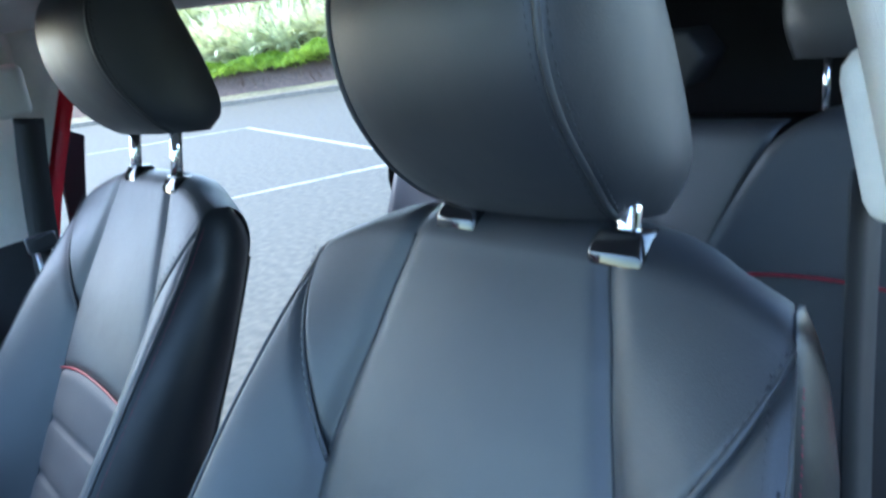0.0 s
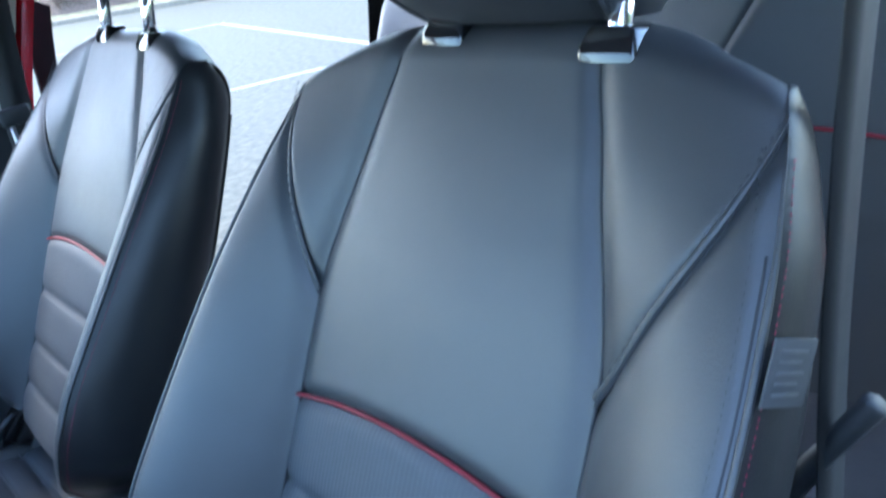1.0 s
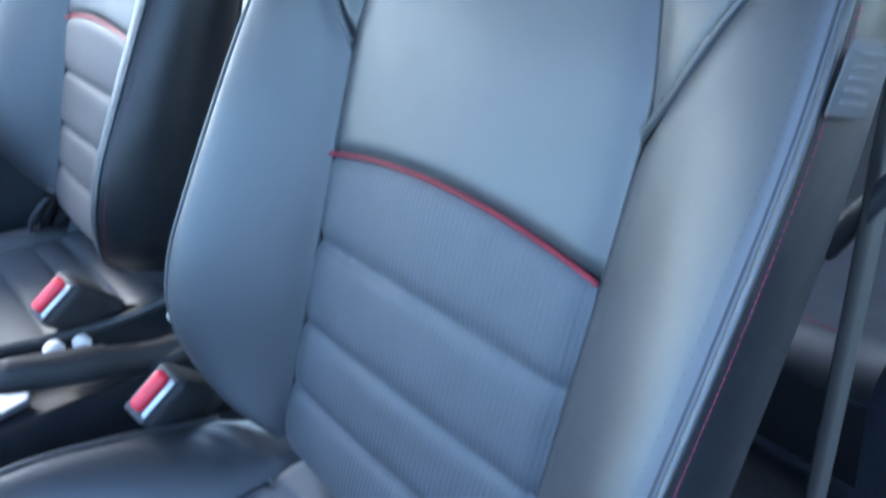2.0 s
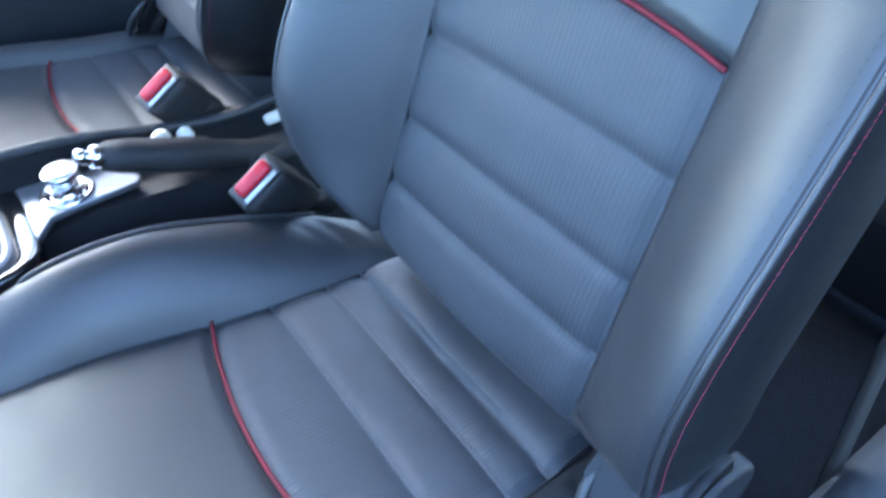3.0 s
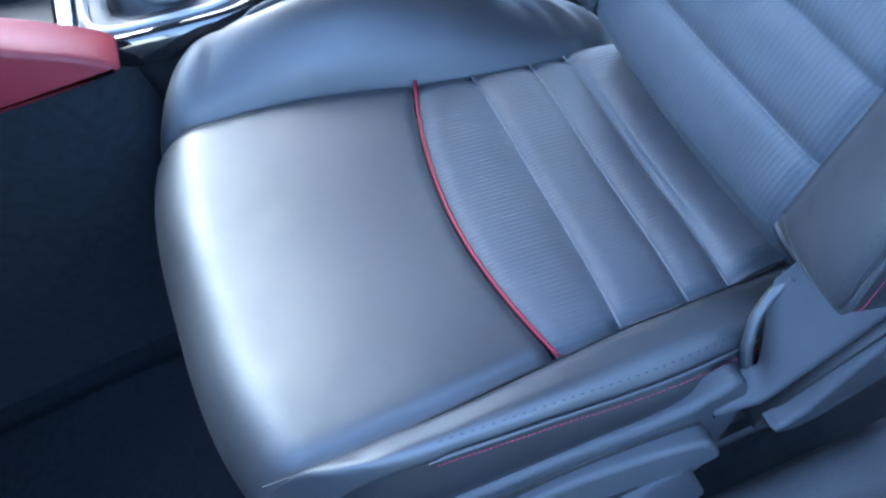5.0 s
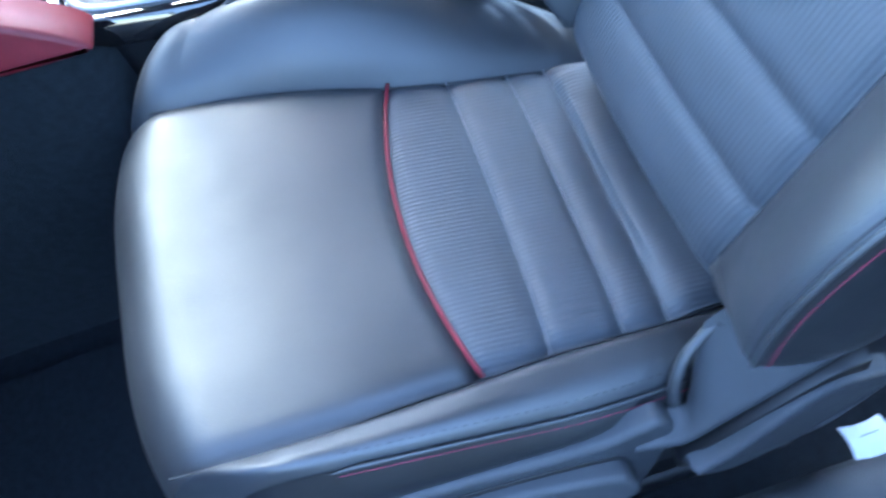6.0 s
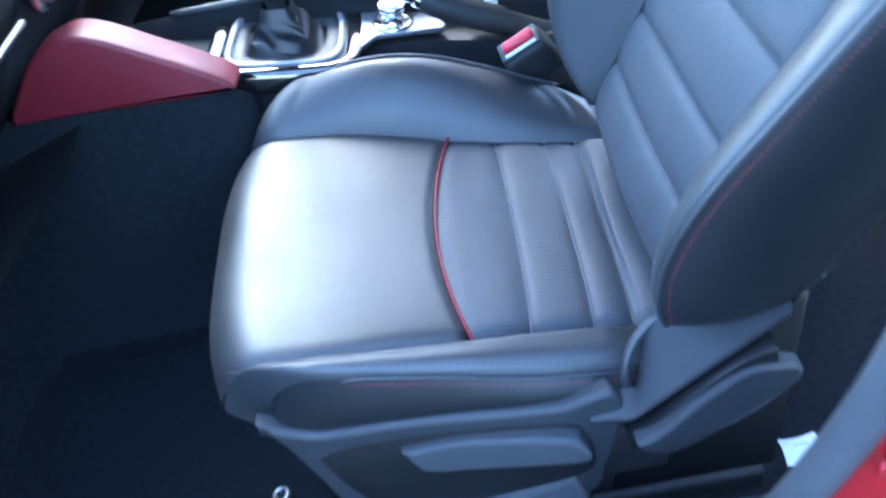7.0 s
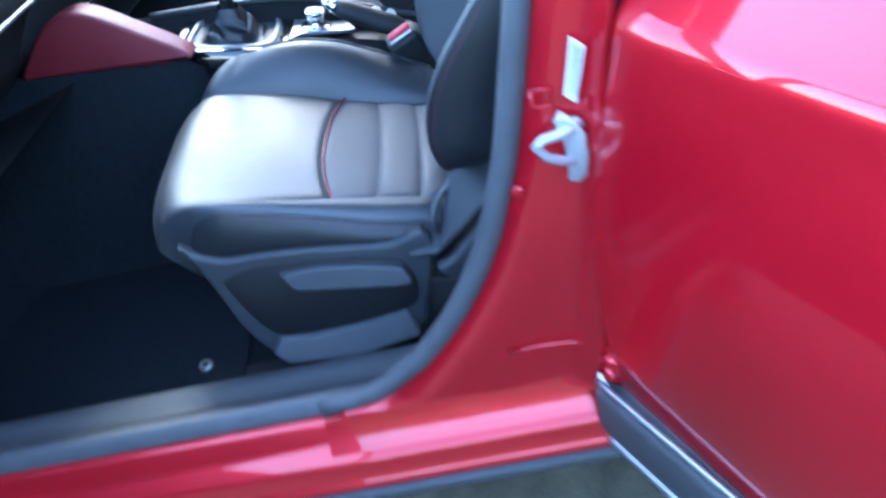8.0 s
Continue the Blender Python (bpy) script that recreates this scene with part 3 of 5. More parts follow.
        # Cushion side coloured darker than the bolster in place of shade.
        part("cushion_side", grid(rows, flip=sg > 0), LEATHER_SHADED, root, "black cushion side with stitched hem, shade in its colour")
        reach = front_p(sg * 0.24) - (0.022 if roll else 0.012) - LIP + 0.022
        ps = [0.018 + (reach - 0.018) * k / 40 for k in range(41)]
        thin = [min(1.0, (40.5 - k) / 7) for k in range(41)]
        for off, r, mat in ((0.001, 0.0018, LEATHER), (-0.0026, 0.0009, SEAM)):
            part("bolster_welt", tube([Q(sg * (rim(p) + off), p - 0.02 * (1 - f), csurf(1, p)[2] + 0.0004 - 0.010 * (1 - f)) for p, f in zip(ps, thin)], [r * f for f in thin], sides=6), mat, root)
        part("red_stitching", stitches(line, (sg, 0, 0.6), 0.0026, 0.0016, 0.0005), THREAD_RED, root, "red thread stitching")
        if roll:
            part("stitching", stitches([Q(sg * (rim(p) - 0.0075), p, csurf(1 - 0.0075 / (rim(p) - cush_seam(p)), p)[2] + 0.0002) for p in ps[:36]], CN, 0.0028, 0.0030), THREAD, root)

    # frame and rails below
    part("seat_pan", block((0.40, 0.36, 0.09), inv @ pose(cx, -0.17, 0.545, -13, 0, 0), 0.02), PLASTIC_DARK, root, "dark seat pan below the cushion")
    for sx in (-0.19, 0.19):
        part("seat_rail", block((0.045, 0.50, 0.035), inv @ pose(cx + sx, -0.14, 0.375), 0.006), PLASTIC_DARK, root, "dark seat rail")
        part("rail_bracket", block((0.03, 0.30, 0.13), inv @ pose(cx + sx, -0.14, 0.455), 0.008), PLASTIC_DARK, root, "black seat bracket")

    # door-side plastic shield, lever and recliner cover, drawn in (y, z)
    X = cx + out * 0.213

    def S(y, z, d):
        return inv @ Vector((X + out * (d + 0.08 * (0.56 - z)), y, z))

    def round_off(poly, n):
        return [(p.x, p.y) for p in smooth_path([(a, b, 0) for a, b in poly + poly[:1]], n)[:-1]]

    shield = round_off([(-0.376, 0.668), (-0.326, 0.640), (-0.271, 0.636), (-0.207, 0.630), (-0.144, 0.619), (-0.095, 0.613), (-0.072, 0.618), (-0.050, 0.622), (-0.040, 0.606), (-0.040, 0.585), (-0.046, 0.560), (-0.056, 0.530), (-0.066, 0.505), (-0.084, 0.466), (-0.181, 0.455), (-0.288, 0.462), (-0.314, 0.478), (-0.336, 0.524), (-0.347, 0.575), (-0.360, 0.630)], 130)
    part("side_shield", prism(shield, S, 0.018, 0.007, 5), PLASTIC, root, "black plastic seat side shield", smooth=False)
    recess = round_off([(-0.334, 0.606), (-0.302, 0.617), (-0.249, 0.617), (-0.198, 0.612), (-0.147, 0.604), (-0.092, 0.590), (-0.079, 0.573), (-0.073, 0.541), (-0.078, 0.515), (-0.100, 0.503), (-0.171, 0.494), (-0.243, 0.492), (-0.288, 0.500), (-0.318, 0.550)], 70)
    # Thin near-black sheet on the shield face; the recess's shade is its colour.
    part("lever_recess_shade", prism(recess, lambda y, z, d: S(y, z, d + 0.0178), 0.0014, 0.0004), RECESS_SHADE, root, "near-black sheet as the shaded recess of the shield")
    lever = round_off([(-0.253, 0.604), (-0.199, 0.605), (-0.140, 0.596), (-0.094, 0.585), (-0.082, 0.576), (-0.080, 0.558), (-0.125, 0.562), (-0.180, 0.570), (-0.232, 0.578), (-0.244, 0.588)], 50)
    part("height_lever", prism(lever, lambda y, z, d: S(y, z, d + 0.016 + 0.30 * max(0, 0.606 - z) * (d > 0)), 0.012, 0.005, 4), PLASTIC, root, "black plastic seat height lever", smooth=False)
    lipline = [(-0.288, 0.498), (-0.243, 0.493), (-0.171, 0.495), (-0.097, 0.504), (-0.086, 0.466), (-0.181, 0.454), (-0.284, 0.461), (-0.304, 0.478)]
    part("shield_lip", prism(lipline, lambda y, z, d: S(y, z, d + 0.012 + 0.55 * max(0, 0.504 - z) * (d > 0)), 0.008, 0.007, 5), PLASTIC, root, "moulded lower lip of the shield", smooth=False)
    # Added plate closes the hole below the bolster; its near-black is painted shade.
    part("void_filler", prism([(-0.06, 0.40), (-0.05, 0.54), (0.0, 0.585), (0.06, 0.66), (0.14, 0.66), (0.12, 0.40)], lambda y, z, d: S(y, z, d - 0.030), 0.012, 0.004), RECESS_SHADE, root, "near-black filler plate as shade in the gap below the bolster")
    # sloping plate behind the cushion's end, open along a slit above the recline lever
    rows = []
    for k in range(29):
        y = -0.072 + 0.172 * k / 28
        z = 0.624 + 0.86 * y if y > -0.034 else 0.5948 + 0.05 * (y + 0.034)
        up = min(1.0, max(0.0, (y + 0.034) / 0.022))
        x = 0.232 + 0.006 * min(1.0, max(0.0, (y + 0.072) / 0.04))
        row = [inv @ Vector((cx + out * (x - 0.016), y, z - 0.012)), inv @ Vector((cx + out * (x - 0.001), y, z - 0.009)), inv @ Vector((cx + out * x, y, z - 0.004))]
        for j in range(11):
            q = j / 10
            row.append(inv @ Vector((cx + out * (x - 0.003 - (0.022 + 0.032 * up) * q), y + 0.010 * q, z + (0.010 + 0.036 * up) * q + 0.010 * up * q * q)))
        rows.append(row)
    part("recliner_cover", finish(grid(rows, flip=out > 0)), PLASTIC, root, "black plastic plate behind the cushion")
    handle = round_off([(-0.036, 0.584), (-0.030, 0.570), (-0.012, 0.560), (0.008, 0.562), (0.040, 0.582), (0.076, 0.606), (0.100, 0.626), (0.110, 0.638), (0.108, 0.650), (0.090, 0.655), (0.062, 0.655), (0.022, 0.627), (-0.012, 0.597), (-0.026, 0.588)], 80)
    part("recline_lever", prism(handle, lambda y, z, d: inv @ Vector((cx + out * (0.242 + d - 0.15 * max(0.0, z - 0.60)), y, z - 0.006)), 0.016, 0.005, 5), PLASTIC, root, "black plastic recline lever", smooth=False)
    # Near-black block behind the plate paints the shade inside the slit.
    part("lever_slit_shade", prism([(-0.040, 0.572), (-0.040, 0.592), (0.06, 0.680), (0.09, 0.69), (0.095, 0.65), (0.0, 0.57)], lambda y, z, d: inv @ Vector((cx + out * (0.212 + d), y, z - 0.022)), 0.032, 0.002), RECESS_SHADE, root, "near-black block as the shaded slit above the lever")
    # curled end of the cushion cover
    flap = smooth_path([(0.207, -0.030, 0.590), (0.208, -0.033, 0.612), (0.202, -0.030, 0.630), (0.193, -0.020, 0.646), (0.187, -0.006, 0.658), (0.184, 0.006, 0.666), (0.183, 0.012, 0.670)], 30)
    part("cover_flap", tube([inv @ Vector((cx + out * p[0], p[1], p[2])) for p in flap], [0.0048 + 0.0030 * max(0, (k - 24) / 6) for k in range(len(flap))], sides=8), LEATHER, root, "curled leather end of the cushion cover")

    # headrest guides, posts and headrest
    for gx, low in ((-0.058, -0.003), (0.089, 0.007)):
        base = Matrix.Identity(4)
        x, y, z = Vector((1, 0, 0)), -BN, BD
        for r in range(3):
            base[r][0], base[r][1], base[r][2] = x[r], y[r], z[r]
        base.translation = B(gx + 0.010, 0.634 - low, -0.012)
        sx, sy, hh = 0.0215, 0.0185, 0.011
        bm = bmesh.new()
        low_ring = [bm.verts.new((x * sx, y * sy, -hh)) for x, y in ((-1, -1), (1, -1), (1, 1), (-1, 1))]
        mid_ring = [bm.verts.new((x * sx, y * sy, -hh * 0.25)) for x, y in ((-1, -1), (1, -1), (1, 1), (-1, 1))]
        top_ring = [bm.verts.new((x * sx * 0.74, y * sy * 0.70, hh)) for x, y in ((-1, -1), (1, -1), (1, 1), (-1, 1))]
        for r0, r1 in ((low_ring, mid_ring), (mid_ring, top_ring)):
            for i in range(4):
                bm.faces.new((r0[i], r0[(i + 1) % 4], r1[(i + 1) % 4], r1[i]))
        bm.faces.new(top_ring)
        bmesh.ops.bevel(bm, geom=bm.edges[:], offset=0.0035, segments=3, affect="EDGES", profile=0.5)
        bmesh.ops.transform(bm, matrix=base @ pose(0, 0, -0.003, 18, 0, 0), verts=bm.verts[:])
        part("headrest_guide", bm, GLOSS, root, "glossy black headrest guide")
    hr = headrest(inv, cx, root, rest, wide)
    return root


def headrest(inv, cx, root, rest, wide):
    """Padded leather headrest on two steel posts."""
    H = Vector((cx + 0.006, 0.335, rest))
    up, fwd = Vector((0, 0.12, 0.993)), Vector((0, -0.993, 0.12))

    def P(u, h, f):
        return inv @ (H + Vector((u, 0, 0)) + up * h + fwd * f)

    # side outline in (forward, height), round and slightly leaning forward
    rows = []
    prof_front = smoothed([(0.0, 0.020), (0.015, 0.044), (0.04, 0.070), (0.075, 0.094), (0.11, 0.106), (0.15, 0.108), (0.185, 0.096), (0.205, 0.070), (0.215, 0.03)])
    prof_rear = smoothed([(0.0, -0.055), (0.02, -0.068), (0.05, -0.066), (0.10, -0.050), (0.15, -0.028), (0.19, -0.012), (0.205, 0.0), (0.215, 0.015)])
    front, rear, sides = [], [], {-1: [], 1: []}
    hs = [0.215 * t for t in edged(30)]
    for h in hs:
        half = wide - 0.015 * (1 - min(1, h / 0.045)) ** 2 - 0.028 * max(0, (h - 0.16) / 0.055) ** 2
        f1, f0 = prof_front(h), prof_rear(h)
        us = [2 * t - 1 for t in edged(28)]
        front.append([P(half * 0.93 * c, h, f1 - 0.016 * abs(c) ** 3 - pillow((1 - abs(c)) * 0.1, 0.003, 0.004)) for c in us])
        rear.append([P(half * 0.93 * c, h, f0 + 0.006 * abs(c) ** 3) for c in us])
        for sg in (-1, 1):
            row = []
            for t in edged(18):
                fa, fb = f1 - 0.016, f0 + 0.006
                row.append(P(sg * (half * 0.93 + 0.016 * math.sin(math.pi * t) ** 0.7), h, fa + (fb - fa) * t))
            sides[sg].append(row)
    hr = part("headrest", grid(front), LEATHER, root, "black leather headrest on two steel posts")
    part("headrest_rear", grid(rear, flip=True), LEATHER, hr)
    for sg in (-1, 1):
        part("headrest_side", grid(sides[sg], flip=sg < 0), LEATHER, hr)
        seam = [r[0] for r in sides[sg]]
        part("headrest_seam", tube(seam, 0.0026, sides=6), LEATHER, hr)
        part("stitching", stitches([Vector(p) + Vector((-sg * 0.006, -0.002, 0)) for p in seam], (0, -1, 0)), THREAD, hr)
        part("stitching", stitches([Vector(r[2]) + Vector((sg * 0.001, 0, 0)) for r in sides[sg]], (sg, 0, 0)), THREAD, hr)
    cs = [2 * t - 1 for t in edged(28)]
    under = [front[0]] + [[Vector(l).lerp(Vector(r), 0.5 + 0.5 * c) for c in cs] for l, r in zip(sides[-1][0], sides[1][0])] + [rear[0]]
    part("headrest_base", grid(under, flip=True), LEATHER, hr)
    for gx in (-0.047, 0.098):
        part("headrest_post", tube([inv @ (Vector((cx + gx, 0, 0.65)) + BD * 0.60 + BN * -0.014), P(gx - 0.010, 0.04, -0.005)], 0.0080, sides=16), CHROME, hr, "polished steel headrest post")
    return hr


# ---- ground and surroundings ----
def flat(pts, mat, name, z=0.0, label="", kind="structure", parent=None):
    bm = bmesh.new()
    bm.faces.new([bm.verts.new((x, y, z)) for x, y in pts])
    finish(bm)
    if bm.faces and list(bm.faces)[0].normal.z < 0:
        bmesh.ops.reverse_faces(bm, faces=bm.faces)
    return part(name, bm, mat, parent, label, smooth=False, kind=kind)


ground = flat([(-900, -900), (900, -900), (900, 900), (-900, 900)], ASPHALT, "ground", 0.0, "grey asphalt car park surface")


def paint_line(a, b, w=0.08):
    a, b = Vector((*a, 0.004)), Vector((*b, 0.004))
    d = (b - a).normalized()
    s = Vector((-d.y, d.x, 0)) * w / 2
    n = 14
    bm = bmesh.new()
    rnd = random.Random(round(a.x * 7 + a.y))
    rows = []
    for k in range(n + 1):
        p = a + (b - a) * (k / n)
        j = 1 + rnd.uniform(-0.12, 0.12)
        rows.append([p - s * j, p + s * j])
    tagged(part("parking_line", finish(grid(rows, bm)), ROAD_PAINT, None, "worn white parking bay line on the asphalt", smooth=False), category="road marking", group="parking bay lines")


paint_line((-13.3, 3.98), (-11.23, 6.10))
paint_line((-11.23, 6.10), (-5.2, 4.74))
paint_line((-6.6, 1.5), (-5.0, 4.55))

# kerb with a strip of grass and the planted bank behind it
KA, KD = Vector((-17.0, 8.6, 0)), Vector((0.88, 0.475, 0)).normalized()
KN = Vector((-KD.y, KD.x, 0))


def along(a, b, z):
    return KA + KD * a + KN * b + Vector((0, 0, z))


bm = bmesh.new()
grid([[along(a, b, z) for b, z in ((0, -0.01), (0.01, 0.11), (0.03, 0.125), (0.16, 0.125), (0.17, 0.10))] for a in [-14 + 0.9 * k for k in range(40)]], bm)
part("kerb", finish(bm), CONCRETE, None, "pale concrete kerb along the car park", kind="structure", smooth=False)
bank = grid([[along(a, b, z + 0.03 * noise.noise((a * 0.7, b, 0))) for b, z in ((0.17, 0.11), (0.8, 0.14), (1.0, 0.20), (1.4, 0.55), (2.2, 0.8), (5, 1.6), (12, 3.0))] for a in [-14 + 0.5 * k for k in range(72)]])
part("planted_bank", finish(bank), SOIL, None, "brown mulched planting bank behind the kerb", kind="structure")
verge = grid([[along(a, b, z + 0.015 * noise.noise((a * 2, b * 3, 5))) for b, z in ((0.165, 0.128), (0.5, 0.155), (0.92, 0.19))] for a in [-14 + 0.3 * k for k in range(120)]])
part("grass_verge", finish(verge), GRASS, None, "thin worn grass verge", kind="structure")

rnd = random.Random(4)
# low shrubs: twiggy below, bright fine foliage above
def shrub(a, b, w, h):
    root = thing("shrub", "low shrub with lime green leaves above bare brown twigs", "shrub", "shrubs along the bank", tuple(along(a, b, 0.2)))
    tb, lb = bmesh.new(), bmesh.new()
    for k in range(70):
        x, y = rnd.gauss(0, w * 0.36), rnd.gauss(0, w * 0.30)
        p0 = KD * (x * 0.8) + KN * (y * 0.8)
        p1 = KD * x + KN * y + KD * rnd.uniform(-.25, .25) + KN * rnd.uniform(-.2, .2) + Vector((0, 0, h * rnd.uniform(0.35, 0.75)))
        tube([p0, (p0 + p1) / 2 + Vector((rnd.uniform(-.05, .05), rnd.uniform(-.05, .05), 0)), p1], [0.012, 0.008, 0.004], tb, sides=4)
    for k in range(2600):
        x, y = rnd.gauss(0, w * 0.38), rnd.gauss(0, w * 0.32)
        r = math.hypot(x, y) / w
        if r > 0.95:
            continue
        z = h * (0.66 + 0.42 * rnd.random() ** 0.6 * (1 - r * r) + 0.18 * noise.noise((x * 3, y * 3, a)))
        c = KD * x + KN * y + Vector((0, 0, z))
        d = Vector((rnd.gauss(0, 1), rnd.gauss(0, 1), rnd.gauss(0.9, 0.6))).normalized()
        s = d.cross(Vector((rnd.gauss(0, 1), rnd.gauss(0, 1), rnd.gauss(0, 1)))).normalized()
        ln, wd = rnd.uniform(0.05, 0.09), rnd.uniform(0.012, 0.022)
        q = [lb.verts.new(c + v) for v in (-s * wd * 0.4, d * ln * 0.5 - s * wd, d * ln, d * ln * 0.5 + s * wd, s * wd * 0.4)]
        lb.faces.new(q)
    part("twig_base", tb, TWIG, root, kind="stuff")
    part("foliage", lb, SHRUB, root, smooth=False, kind="stuff")


for k in range(15):
    shrub(-5.2 + 0.95 * k + rnd.uniform(-.1, .1), 1.55 + rnd.uniform(-.1, .15), 0.8, rnd.uniform(0.75, 0.95))


# flax clumps: long arching sword leaves
def flax(a, b, z, size):
    root = thing("flax_plant", "large pale variegated flax with arching sword leaves", "plant", "flax plants on the bank", tuple(along(a, b, z)))
    lb = bmesh.new()
    for k in range(130):
        az, lean = rnd.uniform(0, 2 * math.pi), rnd.uniform(0.15, 1.15)
        ln, wd = size * rnd.uniform(0.7, 1.2), rnd.uniform(0.045, 0.085)
        way = Vector((math.cos(az), math.sin(az), 0))
        side = Vector((-way.y, way.x, 0))
        p, pts, ang = way * rnd.uniform(0, 0.12), [], lean * 0.4
        for j in range(6):
            pts.append(p.copy())
            p = p + (way * math.sin(ang) + Vector((0, 0, math.cos(ang)))) * ln / 5
            ang += lean * rnd.uniform(0.18, 0.5)
        rows = [[q - side * wd * s, q + Vector((0, 0, -wd * 0.5 * s)), q + side * wd * s] for q, s in zip(pts, (0.5, 0.9, 1.0, 0.9, 0.6, 0.05))]
        grid(rows, lb)
    part("leaf_clump", lb, FLAX, root, kind="stuff")


for k in range(16):
    flax(-5.5 + 0.9 * k + rnd.uniform(-.3, .3), 2.3 + rnd.uniform(-.3, .3), 0.75, rnd.uniform(1.3, 1.7))
for k in range(14):
    flax(-5.5 + 1.05 * k + rnd.uniform(-.4, .4), 4.3 + rnd.uniform(-.3, .4), 1.3, rnd.uniform(2.2, 2.7))

# tall clipped hedge on the car park's other side, unseen, added to block light
rnd = random.Random(9)
hb = bmesh.new()
hedge_rows = []
for j in range(13):
    q = j / 12
    row = []
    for k in range(120):
        y = -54 + 0.5 * k
        n1 = noise.noise((y * 0.5, j * 0.6, 2.0)) + 0.6 * noise.noise((y * 1.7, j * 1.5, 7.0))
        row.append((6.8 + 0.8 * q * q + 0.30 * n1, y, max(0.0, 2.4 * q + (0.3 * n1 if j > 0 else 0))))
    hedge_rows.append(row)
grid(hedge_rows, hb)
for k in range(9000):
    j, i = rnd.randrange(12), rnd.randrange(119)
    c = Vector(hedge_rows[j][i]).lerp(Vector(hedge_rows[j + 1][i + 1]), rnd.random()) + Vector((rnd.uniform(-0.15, 0.02), rnd.uniform(-0.25, 0.25), rnd.uniform(-0.1, 0.15)))
    d = Vector((rnd.gauss(-0.6, 0.6), rnd.gauss(0, 0.8), rnd.gauss(0.3, 0.7))).normalized()
    s = d.cross(Vector((rnd.gauss(0, 1), rnd.gauss(0, 1), rnd.gauss(0, 1)))).normalized()
    ln, wd = rnd.uniform(0.10, 0.2), rnd.uniform(0.03, 0.06)
    hb.faces.new([hb.verts.new(c + v) for v in (-s * wd * 0.4, d * ln * 0.5 - s * wd, d * ln, d * ln * 0.5 + s * wd)])
tagged(part("hedge", hb, HEDGE, None, "tall dark green hedge, unseen, added to block light beside the car", smooth=False), category="hedge", kind="stuff")

# ---- the car's shell ----
car = thing("car", "red compact crossover parked with its doors open", "car")


def sweep(sec, ys, mat, name, label="", parent=None, smooth=False, closed=False):
    """A section (x, z) carried along y."""
    return part(name, finish(grid([[(x, y, z) for x, z in sec] for y in ys], closed=closed)), mat, parent or car, label, smooth)


def mirror_path(pts, sg):
    return [(sg * x, y, z) for x, y, z in pts]


floor_rows = [[(x, y, 0.335 + 0.004 * noise.noise((x * 9, y * 9, 1)) + (0.25 * max(0, (-0.95 - y)) ** 1.2 if y < -0.95 else 0)) for x in [-0.74 + 0.0529 * k for k in range(29)]] for y in [-1.35 + 0.06 * k for k in range(46)]]
part("floor_carpet", grid(floor_rows, flip=False), CARPET, car, "black carpet floor and mats")
mat_rows = [[(x, y, 0.345 + 0.003 * noise.noise((x * 14, y * 14, 3))) for x in [0.19 + 0.05 * k for k in range(11)]] for y in [-1.0 + 0.045 * k for k in range(14)]]
part("floor_mat", grid(mat_rows), CARPET, car, "black carpet floor mat")
part("toe_board", finish(grid([[(x, y, z) for x in (-0.72, 0.0, 0.72)] for y, z in ((-0.93, 0.335), (-1.08, 0.42), (-1.22, 0.62), (-1.25, 0.95))])), CARPET, car, "black carpeted toe board")
ys_sill = [-1.05 + 0.05 * k for k in range(25)]
for sg in (1, -1):
    pl = "scuff_plate"
    sweep([(sg * x, z) for x, z in ((0.640, 0.34), (0.650, 0.43), (0.662, 0.462), (0.676, 0.472), (0.70, 0.477), (0.715, 0.470), (0.722, 0.477), (0.752, 0.488), (0.766, 0.500))], [-1.05 + 0.05 * k for k in range(40)], CLADDING, pl, "grey-black plastic door sill scuff plate", smooth=True)
    sweep([(sg * x, z) for x, z in ((0.762, 0.47), (0.766, 0.505), (0.775, 0.518), (0.788, 0.516), (0.795, 0.500), (0.797, 0.47))], [-1.05 + 0.05 * k for k in range(19)], RUBBER, "door_seal", "grey rubber door seal", smooth=True)
    sweep([(sg * x, z) for x, z in ((0.775, 0.46), (0.795, 0.497), (0.806, 0.490), (0.812, 0.470), (0.820, 0.460), (0.838, 0.453), (0.843, 0.444), (0.843, 0.422), (0.847, 0.418), (0.851, 0.412), (0.850, 0.406), (0.83, 0.402))], [-1.1 + 0.05 * k for k in range(27)], PAINT, "sill", "glossy red painted door sill", smooth=True)
    sweep([(sg * x, z) for x, z in ((0.835, 0.404), (0.853, 0.402), (0.857, 0.396), (0.856, 0.388), (0.84, 0.380), (0.78, 0.37))], [-1.1 + 0.05 * k for k in range(46)], CLADDING, "sill_cladding", "grey-black plastic sill cladding", smooth=True)

